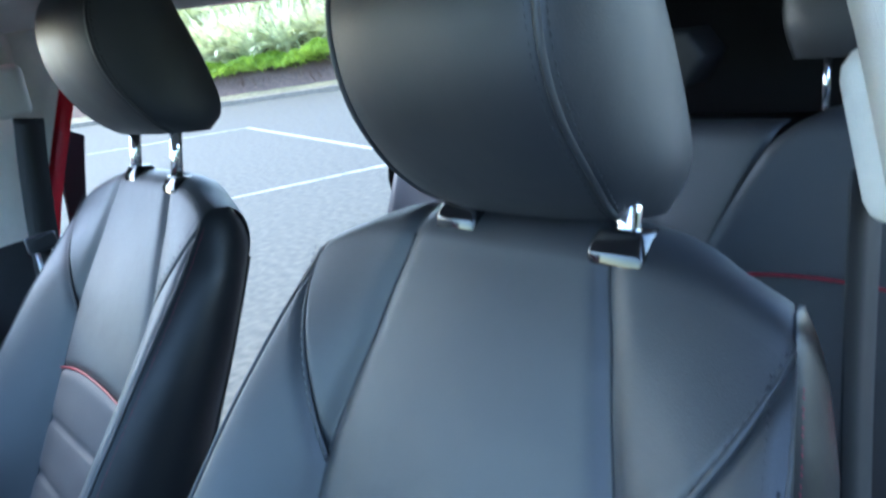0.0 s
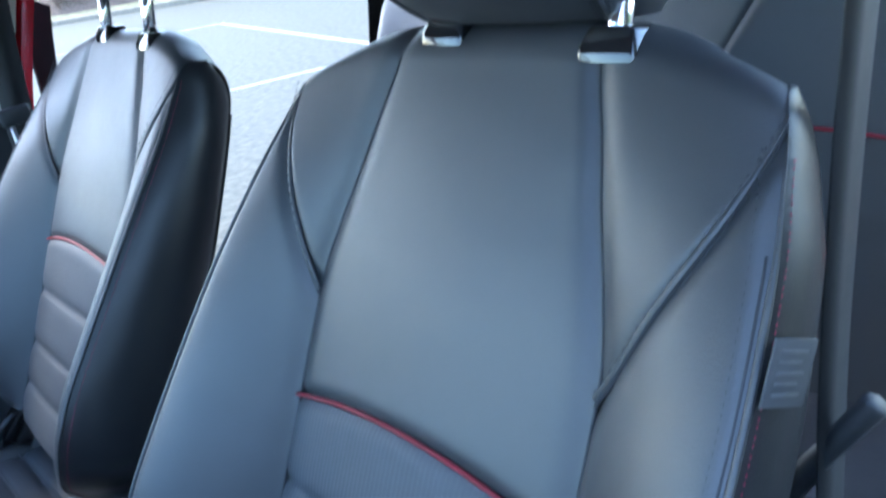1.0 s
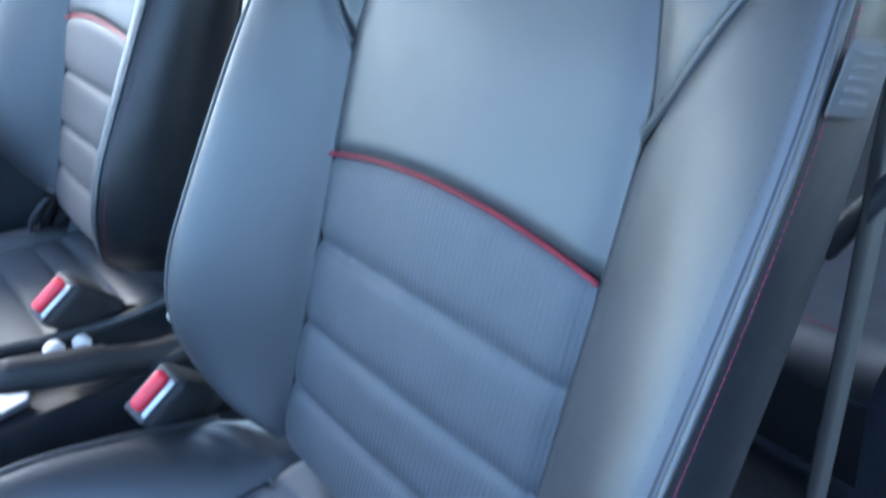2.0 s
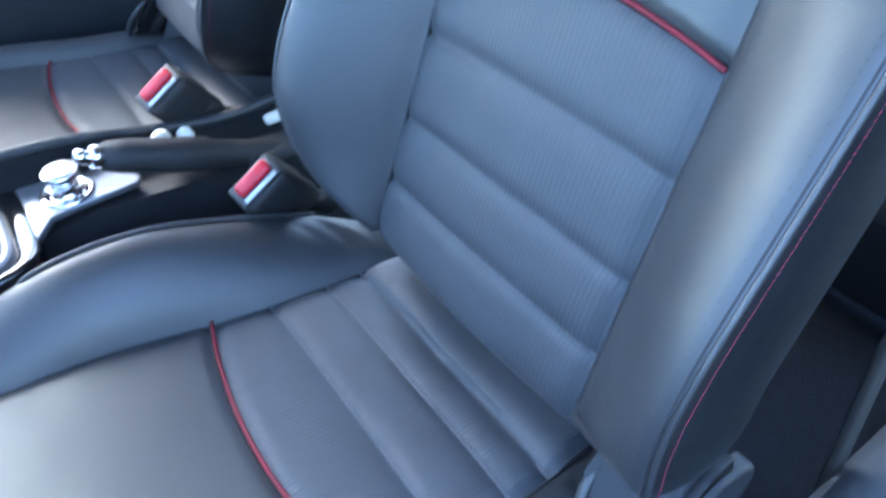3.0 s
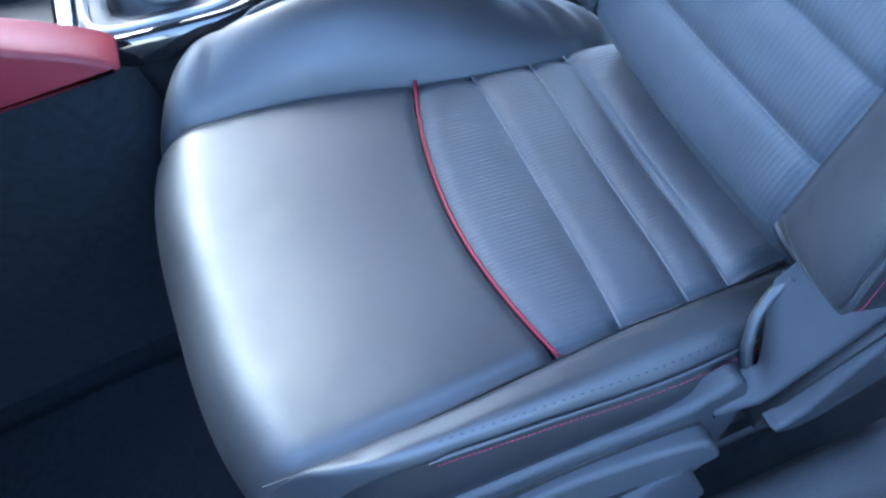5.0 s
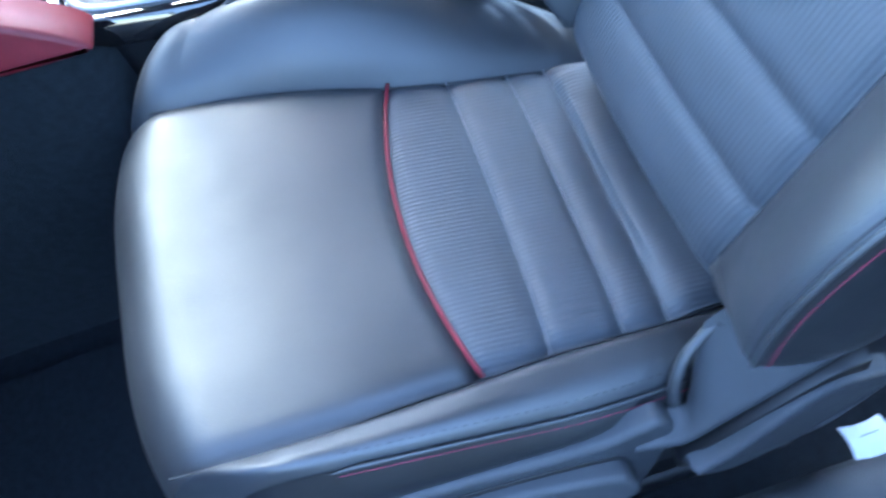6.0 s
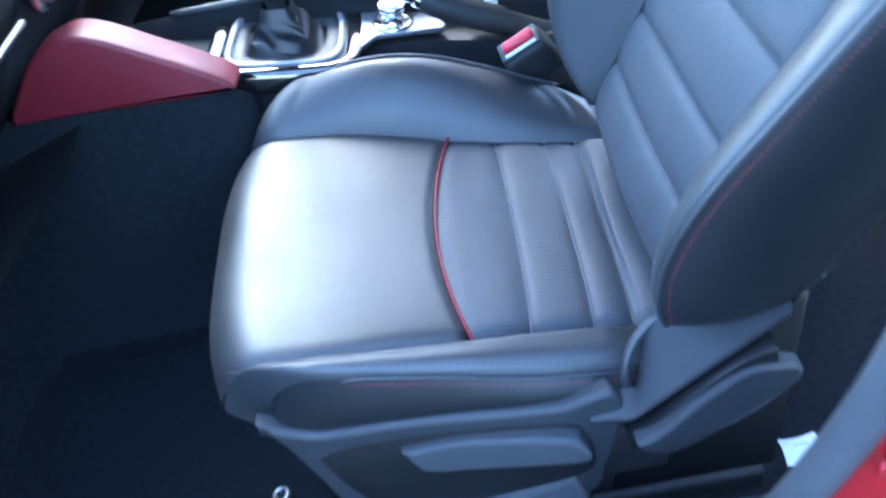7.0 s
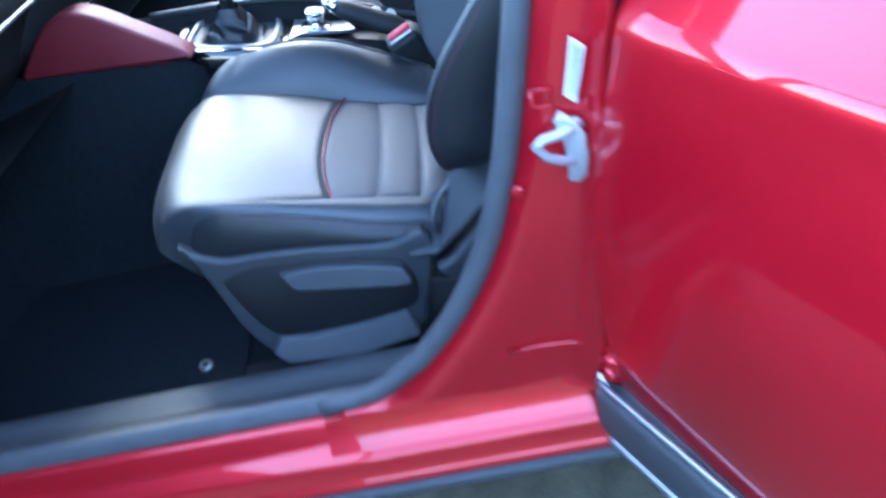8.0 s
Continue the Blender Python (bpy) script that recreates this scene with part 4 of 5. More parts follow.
# left and right B pillars: seal, red jamb, inner trim
def pillar(sg):
    edge = smooth_path([(0.800, -0.20, 0.497), (0.800, -0.115, 0.512), (0.800, -0.03, 0.585), (0.800, 0.035, 0.68), (0.799, 0.078, 0.79), (0.796, 0.105, 0.90), (0.790, 0.128, 1.0), (0.765, 0.170, 1.15), (0.715, 0.225, 1.32), (0.67, 0.26, 1.42)], 34)
    outer = []
    for p in edge:
        rear = float(np.interp(p.z, [0.49, 0.55, 0.70, 0.80, 0.90, 1.0, 1.15, 1.32, 1.42], [0.155, 0.150, 0.150, 0.158, 0.170, 0.188, 0.235, 0.295, 0.33]))
        outer.append((p, rear))
    rows = []
    for p, rear in outer:
        t = min(1, max(0, (p.z - 0.50) / 0.2))
        sec = [(p.x - 0.012, p.y - 0.002), (p.x + 0.002, p.y + 0.010), (p.x + 0.006, p.y + (rear - p.y) * 0.25), (p.x + 0.008, p.y + (rear - p.y) * 0.55), (p.x + 0.010, p.y + (rear - p.y) * 0.80), (p.x + 0.022, p.y + (rear - p.y) * 0.86), (p.x + 0.034, p.y + (rear - p.y) * 0.93), (p.x + 0.036, rear - 0.003), (p.x + 0.020, rear + 0.004), (p.x - 0.03, rear + (0.02 if sg > 0 else 0.085))]
        rows.append([(sg * x, y, p.z) for x, y in sec])
    low = [[(sg * x, y, z) for y in (-0.21, -0.12, -0.03, 0.03, 0.06, 0.10, 0.14, 0.155)] for x, z in ((0.843, 0.440), (0.826, 0.462), (0.812, 0.48), (0.806, 0.498))]
    part("b_pillar", finish(grid(rows)), PAINT, car, "glossy red painted door pillar")
    part("b_pillar_foot", finish(grid(low)), PAINT, car)
    part("door_seal", tube([(sg * (p.x - 0.014), p.y - 0.012, p.z + (0.006 if p.z < 0.55 else 0)) for p in edge], 0.0135, sides=10), RUBBER, car, "grey rubber door seal")
    # inner lower trim, dark, and upper trim, pale
    def deep(z):
        """The trim bulges inwards round the belt guide on the near pillar."""
        return 1.0 + 0.17 * min(1.0, max(0.0, (z - 0.90) / 0.15)) if sg > 0 else 0.5

    inner = [[(sg * x, y, z) for y, x in ((p.y - 0.006, p.x - 0.022), (p.y + 0.02, p.x - 0.050 * q), (rear - 0.02, p.x - 0.066 * q), (rear + 0.05 * min(q, 1.0), p.x - 0.060 * q), (rear + (0.095 if sg > 0 else 0.055), p.x - 0.03))] for p, rear in outer for z, q in ((p.z, deep(p.z)),)]
    cut = [k for k, r in enumerate(inner) if r[0][2] < (1.0 if sg > 0 else 1.10)]
    part("pillar_trim_lower", finish(grid(inner[:cut[-1] + 1])), PLASTIC, car, "black plastic lower pillar trim", smooth=True)
    top = [[(x * 0.97, y + 0.01, 1.50) for x, y, z in inner[-1]]]
    part("pillar_trim_upper", finish(grid(inner[cut[-1]:] + top)), TRIM_PALE, car, "pale grey upper pillar trim", smooth=True)


pillar(1)
pillar(-1)

# roof, windscreen header, rear quarters and tailgate close the cabin
part("roof", finish(grid([[(0.60 * c, y, 1.475 - 0.05 * c * c - 0.05 * max(0, (y - 1.2)) ** 2) for c in [-1 + 0.2 * k for k in range(11)]] for y in [-0.42 + 0.1 * k for k in range(23)]])), GREY_LINING, car, "pale grey roof lining")
part("roof_skin", finish(grid([[(0.63 * c, y, 1.515 - 0.06 * c * c - 0.05 * max(0, (y - 1.2)) ** 2) for c in [-1 + 0.2 * k for k in range(11)]] for y in [-0.45 + 0.1 * k for k in range(24)]])), PAINT, car, "red roof panel")
for sg in (1, -1):
    part("roof_rail", tube(mirror_path(smooth_path([(0.70, -1.05, 0.98), (0.66, -0.70, 1.22), (0.62, -0.35, 1.40), (0.605, 0.2, 1.45), (0.60, 1.0, 1.43), (0.58, 1.7, 1.33)], 30), sg), 0.035, sides=8, flat=0.7), PAINT, car, "red door frame rail")
    part("quarter_trim", finish(grid([[(sg * x, y, z) for x, z in ((0.60, 0.36), (0.66, 0.75), (0.68, 0.98), (0.60, 1.25), (0.57, 1.43))] for y in (1.02, 1.3, 1.75)])), PLASTIC_DARK, car, "dark rear quarter trim")
part("tailgate", finish(grid([[(x, y, z) for x in (-0.62, 0, 0.62)] for y, z in ((1.80, 0.4), (1.80, 0.95), (1.62, 1.38), (1.60, 1.43))])), PLASTIC_DARK, car, "dark closed tailgate trim")
part("parcel_shelf", block((1.16, 0.55, 0.02), pose(0, 1.47, 0.97), 0.005), PLASTIC_DARK, car, "black parcel shelf")
part("windscreen", finish(grid([[((0.70 - 0.12 * t) * c, -1.10 + 0.66 * t + 0.06 * c * c, 1.0 + 0.45 * t - 0.03 * c * c * t) for c in [-1 + 0.2 * k for k in range(11)]] for t in (0, 0.25, 0.5, 0.75, 1)])), WINDSCREEN, car, "tinted laminated windscreen")
part("cowl", finish(grid([[(x, y, z) for x in (-0.70, 0, 0.70)] for y, z in ((-1.25, 0.95), (-1.45, 1.0), (-2.0, 0.95), (-2.3, 0.7), (-2.35, 0.3))])), PAINT, car, "red bonnet")


# outer body: wings, quarter panels, bumpers and wheels
def arch(yc, r, y0, y1, top, low):
    """Outline of a body side panel (y, z) with a wheel arch cut into its lower edge."""
    pts = ([(y0, low)] if y0 < yc - r else []) + [(yc - r * math.cos(math.pi * k / 16), 0.31 + r * math.sin(math.pi * k / 16)) for k in range(17) if yc - r * math.cos(math.pi * k / 16) > y0] + [(y1, low)]
    return pts + [(y1, top(y1)), ((y0 + y1) / 2, top((y0 + y1) / 2)), (y0, top(y0))]


for sg in (1, -1):
    wing = arch(-1.48, 0.345, -2.28, -0.96, lambda y: 0.98 - 0.16 * max(0, (-1.25 - y)) ** 1.5, 0.33)
    part("front_wing", prism(wing, lambda y, z, d: Vector((sg * (0.80 + d), y, z)), 0.035, 0.012, 3), PAINT, car, "red front wing")
    quarter = arch(1.09, 0.345, 1.20, 2.02, lambda y: 0.99 - 0.02 * (y - 0.8), 0.33)
    part("rear_quarter_panel", prism(quarter, lambda y, z, d: Vector((sg * (0.80 + d), y, z)), 0.035, 0.012, 3), PAINT, car, "red rear quarter panel")
    for yc in (-1.48, 1.09):
        m = pose(sg * 0.745, yc, 0.31, 0, sg * 90, 0)
        tyre = part("tyre", lathe([(0.20, -0.09), (0.27, -0.10), (0.30, -0.085), (0.31, -0.05), (0.31, 0.05), (0.30, 0.085), (0.27, 0.10), (0.20, 0.09)], m, 40), RUBBER, car, "black rubber tyre")
        part("rim", lathe([(0.205, 0.05), (0.205, 0.088), (0.195, 0.092), (0.185, 0.07), (0.06, 0.075), (0.04, 0.085), (0.01, 0.086)], m, 40), SATIN, tyre, "silver alloy rim")
for y, s, nm in ((-2.30, -1, "front_bumper"), (2.04, 1, "rear_bumper")):
    part(nm, finish(grid([[(x, y - s * 0.22 * (abs(x) / 0.84) ** 3 + s * d, z) for x in [-0.84 + 0.14 * k for k in range(13)]] for d, z in ((-0.08, 0.26), (0.0, 0.30), (0.04, 0.40), (0.04, 0.55), (0.0, 0.70))])), PAINT, car, "red bumper")


# doors: skin with cladding, bright strips and inner trim, drawn at the hinge line
def door(name, sg, hinge, angle, length, label, handle=True, clear=False):
    """angle: how far it stands open; the door reaches rearward from its hinge."""
    d = new(name)
    d.parent = car
    tagged(d, label)
    d.matrix_local = Matrix.Translation(hinge) @ Matrix.Rotation(-sg * radians(angle), 4, "Z") @ Matrix.Diagonal((sg, 1, 1, 1))
    prof = [(-0.012, 0.405), (0.004, 0.412), (0.010, 0.44), (0.018, 0.50), (0.030, 0.58), (0.034, 0.65), (0.034, 0.73), (0.030, 0.768), (0.020, 0.815), (0.009, 0.865), (-0.002, 0.91), (-0.010, 0.943), (-0.026, 0.962), (-0.050, 0.985), (-0.074, 1.010), (-0.088, 1.030)]
    sm = smooth_path([(x, 0, z) for x, z in prof], 46)
    ys = [0.0, 0.006, 0.02] + [0.06 + (length - 0.06) * k / 14 for k in range(15)]
    rows = [[(p.x - (0.022 if k == 0 else 0.006 if k == 1 else 0) + 0.012 * math.sin(math.pi * y / length), y, p.z) for p in sm] for k, y in enumerate(ys)]
    part("door_skin", finish(grid(rows)), PAINT, d, "glossy red door panel")
    part("door_edge", finish(grid([[(x, 0.001 if x > -0.02 else 0.004, p.z) for x in (p.x - 0.022, -0.05 + min(0, p.x) * 0.6, -0.105)] for p in sm])), PAINT, d)
    part("door_cladding", finish(grid([[(x, y, z) for x, z in ((0.010, 0.418), (0.034, 0.424), (0.042, 0.445), (0.046, 0.500), (0.044, 0.514), (0.020, 0.518))] for y in ys[1:]])), CLADDING, d, "black plastic lower door cladding")
    part("bright_strip", strip([(0.040, y, 0.523) for y in ys[1:]], (0, 0, 1), 0.004, 0.003), SATIN, d, "thin bright strip above the cladding")
    part("sill_strip", strip([(0.020, y, 0.412) for y in ys[1:]], (1, 0, 0.3), 0.018, 0.004), SATIN, d, "satin grey bottom edge")
    part("inner_panel", finish(grid([[(-0.092 - 0.02 * math.sin(math.pi * (z - 0.43) / 0.61), y, z) for z in (0.43, 0.5, 0.6, 0.7, 0.8, 0.9, 0.97, 1.034)] for y in (0.0, length * 0.5, length)])), PLASTIC, d, "black plastic inner door trim")
    part("sill_top", finish(grid([[(x, y, z) for x, z in ((-0.088, 1.030), (-0.092, 1.040), (-0.108, 1.034))] for y in ys])), RUBBER, d)
    part("window_frame", tube([(-0.090, 0.015, 1.03), (-0.18, 0.09, 1.36), (-0.19, 0.30, 1.40), (-0.17, length - 0.18, 1.34), (-0.095, length - 0.02, 1.03)], 0.018, sides=8), RUBBER, d, "black window frame")
    pane = part("window_glass", finish(grid([[(-0.095, 0.03, 1.03), (-0.095, length - 0.04, 1.03)], [(-0.18, 0.10, 1.35), (-0.17, length - 0.17, 1.33)]])), CLEAR if clear else GLASS, d, "clear side window" if clear else "dark tinted side window")
    pane.visible_shadow = not clear
    for z in (0.60, 0.85):
        part("hinge", block((0.05, 0.07, 0.05), pose(-0.045, -0.012, z), 0.008), PAINT, d, "red painted door hinge")
    if handle:
        part("door_handle", tube(smooth_path([(0.030, length - 0.26, 0.845), (0.062, length - 0.24, 0.85), (0.066, length - 0.12, 0.852), (0.034, length - 0.09, 0.85)], 12), 0.013, sides=8, flat=0.8), PAINT, d, "red door handle")
    return d


door("rear_door", 1, (0.822, 0.163, 0.0), 62, 0.95, "open glossy red rear door with black lower cladding")
door("front_door", 1, (0.822, -0.93, 0.0), 66, 1.06, "open red front door with black inner trim", clear=True)
door("front_door", -1, (-0.822, -0.93, 0.0), 0, 1.06, "closed red front door with clear window", clear=True)
door("rear_door", -1, (-0.822, 0.163, 0.0), 78, 0.95, "open glossy red rear door with dark inner trim")

# striker, sticker and body marks on the left pillar
def pl(y, z, d=0.0):
    return Vector((0.806 + d, y, z))


st = part("striker_plate", prism([(0.128, 0.786), (0.137, 0.784), (0.146, 0.792), (0.149, 0.812), (0.148, 0.838), (0.140, 0.852), (0.128, 0.862), (0.120, 0.852), (0.128, 0.832), (0.130, 0.800)], lambda a, b, c: pl(a, b, c + 0.004 + max(0, a - 0.128) * 0.35), 0.007, 0.003), ZINC, car, "zinc striker plate with a wire loop")
part("striker_loop", tube([pl(0.146, 0.846, 0.005), pl(0.130, 0.843, 0.014), pl(0.108, 0.842, 0.018), pl(0.100, 0.836, 0.018), pl(0.110, 0.822, 0.018), pl(0.126, 0.812, 0.014), pl(0.146, 0.806, 0.005)], 0.0052, sides=10), ZINC, st)
for z in (0.796, 0.848):
    part("bolt", lathe([(0.006, 0.0), (0.006, 0.003), (0.004, 0.005)], Matrix.Translation(pl(0.140, z, 0.006)) @ pose(0, 0, 0, 0, 90, 0), 12), ZINC, st)
stk = part("sticker", prism([(0.133, 0.876), (0.144, 0.866), (0.156, 0.920), (0.144, 0.931)], lambda a, b, c: pl(a, b, 0.005 + c), 0.001), LABEL, car, "white paper sticker on the red pillar", smooth=False)
for k in range(3):
    part("print_bar", prism([(0.1365 + 0.0030 * k + 0.002, 0.879 - 0.0028 * k), (0.138 + 0.0030 * k + 0.001, 0.877 - 0.0028 * k), (0.147 + 0.0030 * k, 0.923 - 0.0028 * k), (0.1458 + 0.0030 * k, 0.925 - 0.0028 * k)], lambda a, b, c: pl(a, b, 0.0062 + c), 0.0003), TAG_INK, stk, smooth=False)
# pressed marks and body plugs on the jamb
part("pressed_mark", tube([pl(0.104, 0.885, 0.001), pl(0.122, 0.884, 0.002), pl(0.121, 0.867, 0.002), pl(0.103, 0.868, 0.001), pl(0.104, 0.885, 0.001)], 0.0016, sides=6), PAINT, car)
part("body_plug", lathe([(0.008, 0.0), (0.007, 0.002), (0.004, 0.0025)], Matrix.Translation(pl(0.078, 0.777, -0.002)) @ pose(0, 0, 0, 0, 90, 0), 20), PAINT, car)
part("seam_ridge", tube([pl(0.035, 0.560, 0.004), pl(0.07, 0.566, 0.007), pl(0.106, 0.566, 0.010), pl(0.130, 0.565, 0.016)], 0.0022, sides=6), PAINT, car)
# hinge of the rear door at the foot of the jamb, with worn sealant
for z, h in ((0.548, 0.040), (0.500, 0.030)):
    hg = part("hinge_leaf", block((0.030, 0.022, h), pose(0.846, 0.152, z, 0, 0, -20), 0.006, 3), PAINT, car, "red painted hinge leaf")
    part("bolt", lathe([(0.009, 0.0), (0.009, 0.004), (0.006, 0.007)], pose(0.858, 0.143, z, 60, 0, 40), 6), PAINT, hg)
part("sealant_bead", strip([(0.846, 0.136, 0.535), (0.848, 0.137, 0.505), (0.850, 0.138, 0.470)], (0.6, 0.8, 0), 0.0045, 0.002), LABEL, car, "pale worn sealant bead", smooth=True)


# ---- seats ----
front_seat(0.393, 1, "black leather front seat with red piping and ribbed fabric insert")
front_seat(-0.312, -1, "black leather front seat with red piping beyond the centre console", 1.250, 0.112, 0.010, -0.045, 0.015)


# rear bench
def rear_bench():
    root = thing("rear_seat", "black leather rear bench seat with red piping", "car seat", at=(0, 0.8, 0.4))
    inv = Matrix.Translation((0, -0.8, -0.4))

    def W(x, v, w):
        return inv @ Vector((x, 0.86 + 0.30 * v - 0.954 * w, 0.56 + 0.954 * v + 0.30 * w))

    for sg in (-1, 1):
        # one back panel a side, with its bolster and a middle part
        def gap(v):
            return 0.150 + 0.135 * max(0.0, (v - 0.22) / 0.38) ** 1.5

        for inner, nm in ((True, "middle_back"), (False, "side_back")):
            rows = []
            for t in edged(36):
                row = []
                for c in edged(30):
                    top = 0.585 if inner else 0.605 - 0.9 * max(0, 0.22 - c) ** 2 - 0.9 * max(0, c - 0.85) ** 2
                    v = -0.05 + (top + 0.05) * t
                    a0, a1 = (0.0, gap(v) - 0.002) if inner else (gap(v) + 0.002, 0.60)
                    x = a0 + (a1 - a0) * c
                    w = 0.008 - pillow(c * (a1 - a0), 0.006, 0.01) * (0 if inner else 1) - pillow((1 - c) * (a1 - a0), 0.007, 0.008)
                    if inner:
                        w += -0.012 - pillow(abs(x - 0.075), 0.005, 0.005) - pillow(abs(x - 0.095), 0.003, 0.004)
                    else:
                        w += -0.016 * math.sin(math.pi * c) + 0.040 * abs(2 * c - 1) ** 4 * math.sin(math.pi * min(1, t * 1.05))
                    e = (1 - t) * 0.65
                    w -= 0.04 - math.sqrt(max(0, 0.04 ** 2 - max(0, 0.04 - e) ** 2))
                    if not inner and 0.10 < c < 0.88 and v < 0.33:
                        d = min(abs(v - q) for q in (0.06, 0.13, 0.20, 0.27))
                        w -= pillow(d, 0.006, 0.008)
                    row.append(W(sg * x, v, w))
                rows.append(row)
            part(nm, grid(rows, flip=sg < 0), LEATHER, root, "black leather rear backrest")
        pts = [W(sg * (0.185 + 0.36 * k / 24), 0.335 + 0.020 * (1 - (k / 12 - 1) ** 2), 0.008) for k in range(25)]
        part("red_piping", tube(pts, 0.003, sides=6), PIPING, root)
        # cushion
        rows = []
        for t in edged(26):
            row = []
            for c in edged(30):
                y = 0.50 + 0.42 * t
                x = 0.005 + 0.60 * c
                z = 0.585 - 0.05 * t + 0.018 * math.sin(math.pi * c) * -1 + 0.02 * c ** 6
                e = t * 0.42
                z -= 0.055 - math.sqrt(max(0, 0.055 ** 2 - max(0, 0.055 - e) ** 2))
                z -= pillow(abs(c - 0.25) * 0.6, 0.008, 0.01) + pillow(abs(t - 0.28) * 0.42, 0.006, 0.008)
                row.append(inv @ Vector((sg * x, y, z)))
            rows.append(row)
        part("rear_cushion", grid(rows, flip=sg > 0), LEATHER, root, "black leather rear cushion")
        part("rear_cushion_front", finish(grid([[inv @ Vector((sg * x, 0.50 + 0.01 * k, 0.535 - 0.19 * k / 4)) for x in (0.005, 0.2, 0.4, 0.605)] for k in range(5)])), LEATHER, root)
        part("stitching", stitches([inv @ Vector((sg * (0.17 + 0.42 * k / 20), 0.545, 0.583)) for k in range(21)], (0, -0.3, 1), r=0.0012), THREAD_RED, root)
        # headrests
        rows = []
        for t in edged(16):
            h = 0.17 * t
            half = 0.130 - 0.02 * (1 - math.sin(math.pi * t)) 
            f = 0.055 * math.sin(math.pi * (0.08 + 0.84 * t)) ** 0.6
            rows.append([inv @ Vector((sg * 0.375 + half * math.copysign(abs(math.cos(q)) ** 0.6, math.cos(q)), 1.10 + 0.05 * t - f * math.copysign(abs(math.sin(q)) ** 0.7, math.sin(q)), 1.19 + h)) for q in [2 * math.pi * k / 28 for k in range(28)]])
        hr = part("rear_headrest", finish(capped(rows)), LEATHER, root, "black leather rear headrest")
        for gx in (-0.06, 0.06):
            part("headrest_post", tube([inv @ Vector((sg * 0.375 + gx, 1.08, 1.09)), inv @ Vector((sg * 0.375 + gx, 1.10, 1.22))], 0.006, sides=10), CHROME, hr, "polished steel headrest post")
    low = prism([(-0.07, -0.045), (0.06, -0.045), (0.10, 0.005), (0.075, 0.045), (-0.10, 0.045), (-0.10, 0.0)], lambda a, b, c: inv @ Vector((0.045 + a, 1.13 - c - 0.15 * b, 1.205 + b)), 0.075, 0.010, 4)
    part("middle_headrest", low, PLASTIC_DARK, root, "low black middle headrest")
    return root


rear_bench()


# black sash behind the far door pillar
part("window_sash", prism([(0.340, 1.150), (0.345, 1.262), (0.364, 1.257), (0.405, 1.231), (0.390, 1.180), (0.369, 1.100), (0.330, 1.060)], lambda y, z, d: Vector((-0.80 - d, y, z)), 0.02, 0.004), MATTE_SHADE, car, "black window sash behind the pillar", smooth=False)

# ---- seat belts ----
def belt(sg, label, top, line):
    root = thing("seat_belt", label, "seat belt", "front seat belts", (sg * 0.66, 0.3, 1.0))
    inv = Matrix.Translation((-sg * 0.66, -0.3, -1.0))
    T = lambda x, y, z: inv @ Vector((sg * x, y, z))
    part("webbing", strip([T(*p) for p in smooth_path(line, 26)], (sg * -0.01, 0.99, 0), 0.0235, 0.0008), WEBBING, root, "black seat belt webbing")
    part("anchor_cover", block((0.040, 0.056, 0.135), inv @ pose(sg * (top[0] + 0.012), top[1], top[2] + 0.10, 0, sg * -14, 0), 0.016, 3), TRIM_PALE, root, "pale plastic belt anchor cover")
    part("belt_guide", block((0.034, 0.062, 0.085), inv @ pose(sg * (top[0] + 0.004), top[1], top[2] + 0.022, 0, sg * -10, 0), 0.014, 3), TRIM_PALE, root, "pale plastic belt guide")
    return root, T, inv


root, T, inv = belt(1, "black seat belt hanging from the pale pillar trim", (0.637, 0.335, 1.235), [(0.624, 0.34, 1.24), (0.619, 0.342, 1.12), (0.618, 0.34, 0.98), (0.622, 0.335, 0.85), (0.636, 0.30, 0.64), (0.655, 0.24, 0.46)])
part("belt_tongue", tube([T(0.596, 0.330, 0.868), T(0.618, 0.332, 0.912), T(0.645, 0.335, 0.962)], [0.010, 0.008, 0.009], sides=8), PLASTIC, root, "dark belt tongue")
root, T, inv = belt(-1, "black seat belt with tongue on the far pillar", (0.640, 0.262, 1.315), [(0.640, 0.280, 1.29), (0.642, 0.260, 1.19), (0.646, 0.243, 1.08), (0.652, 0.222, 0.90), (0.660, 0.19, 0.62), (0.670, 0.17, 0.46)])
part("belt_tongue", block((0.012, 0.05, 0.03), inv @ pose(-0.636, 0.236, 1.085), 0.005), PLASTIC, root, "black belt tongue grip")
bm = bmesh.new()
tube([T(0.632, 0.224, 1.07), T(0.632, 0.220, 1.015), T(0.632, 0.250, 1.012), T(0.632, 0.250, 1.07)], 0.004, bm, sides=6)
part("tongue_plate", bm, STEEL, root, "steel belt tongue plate")


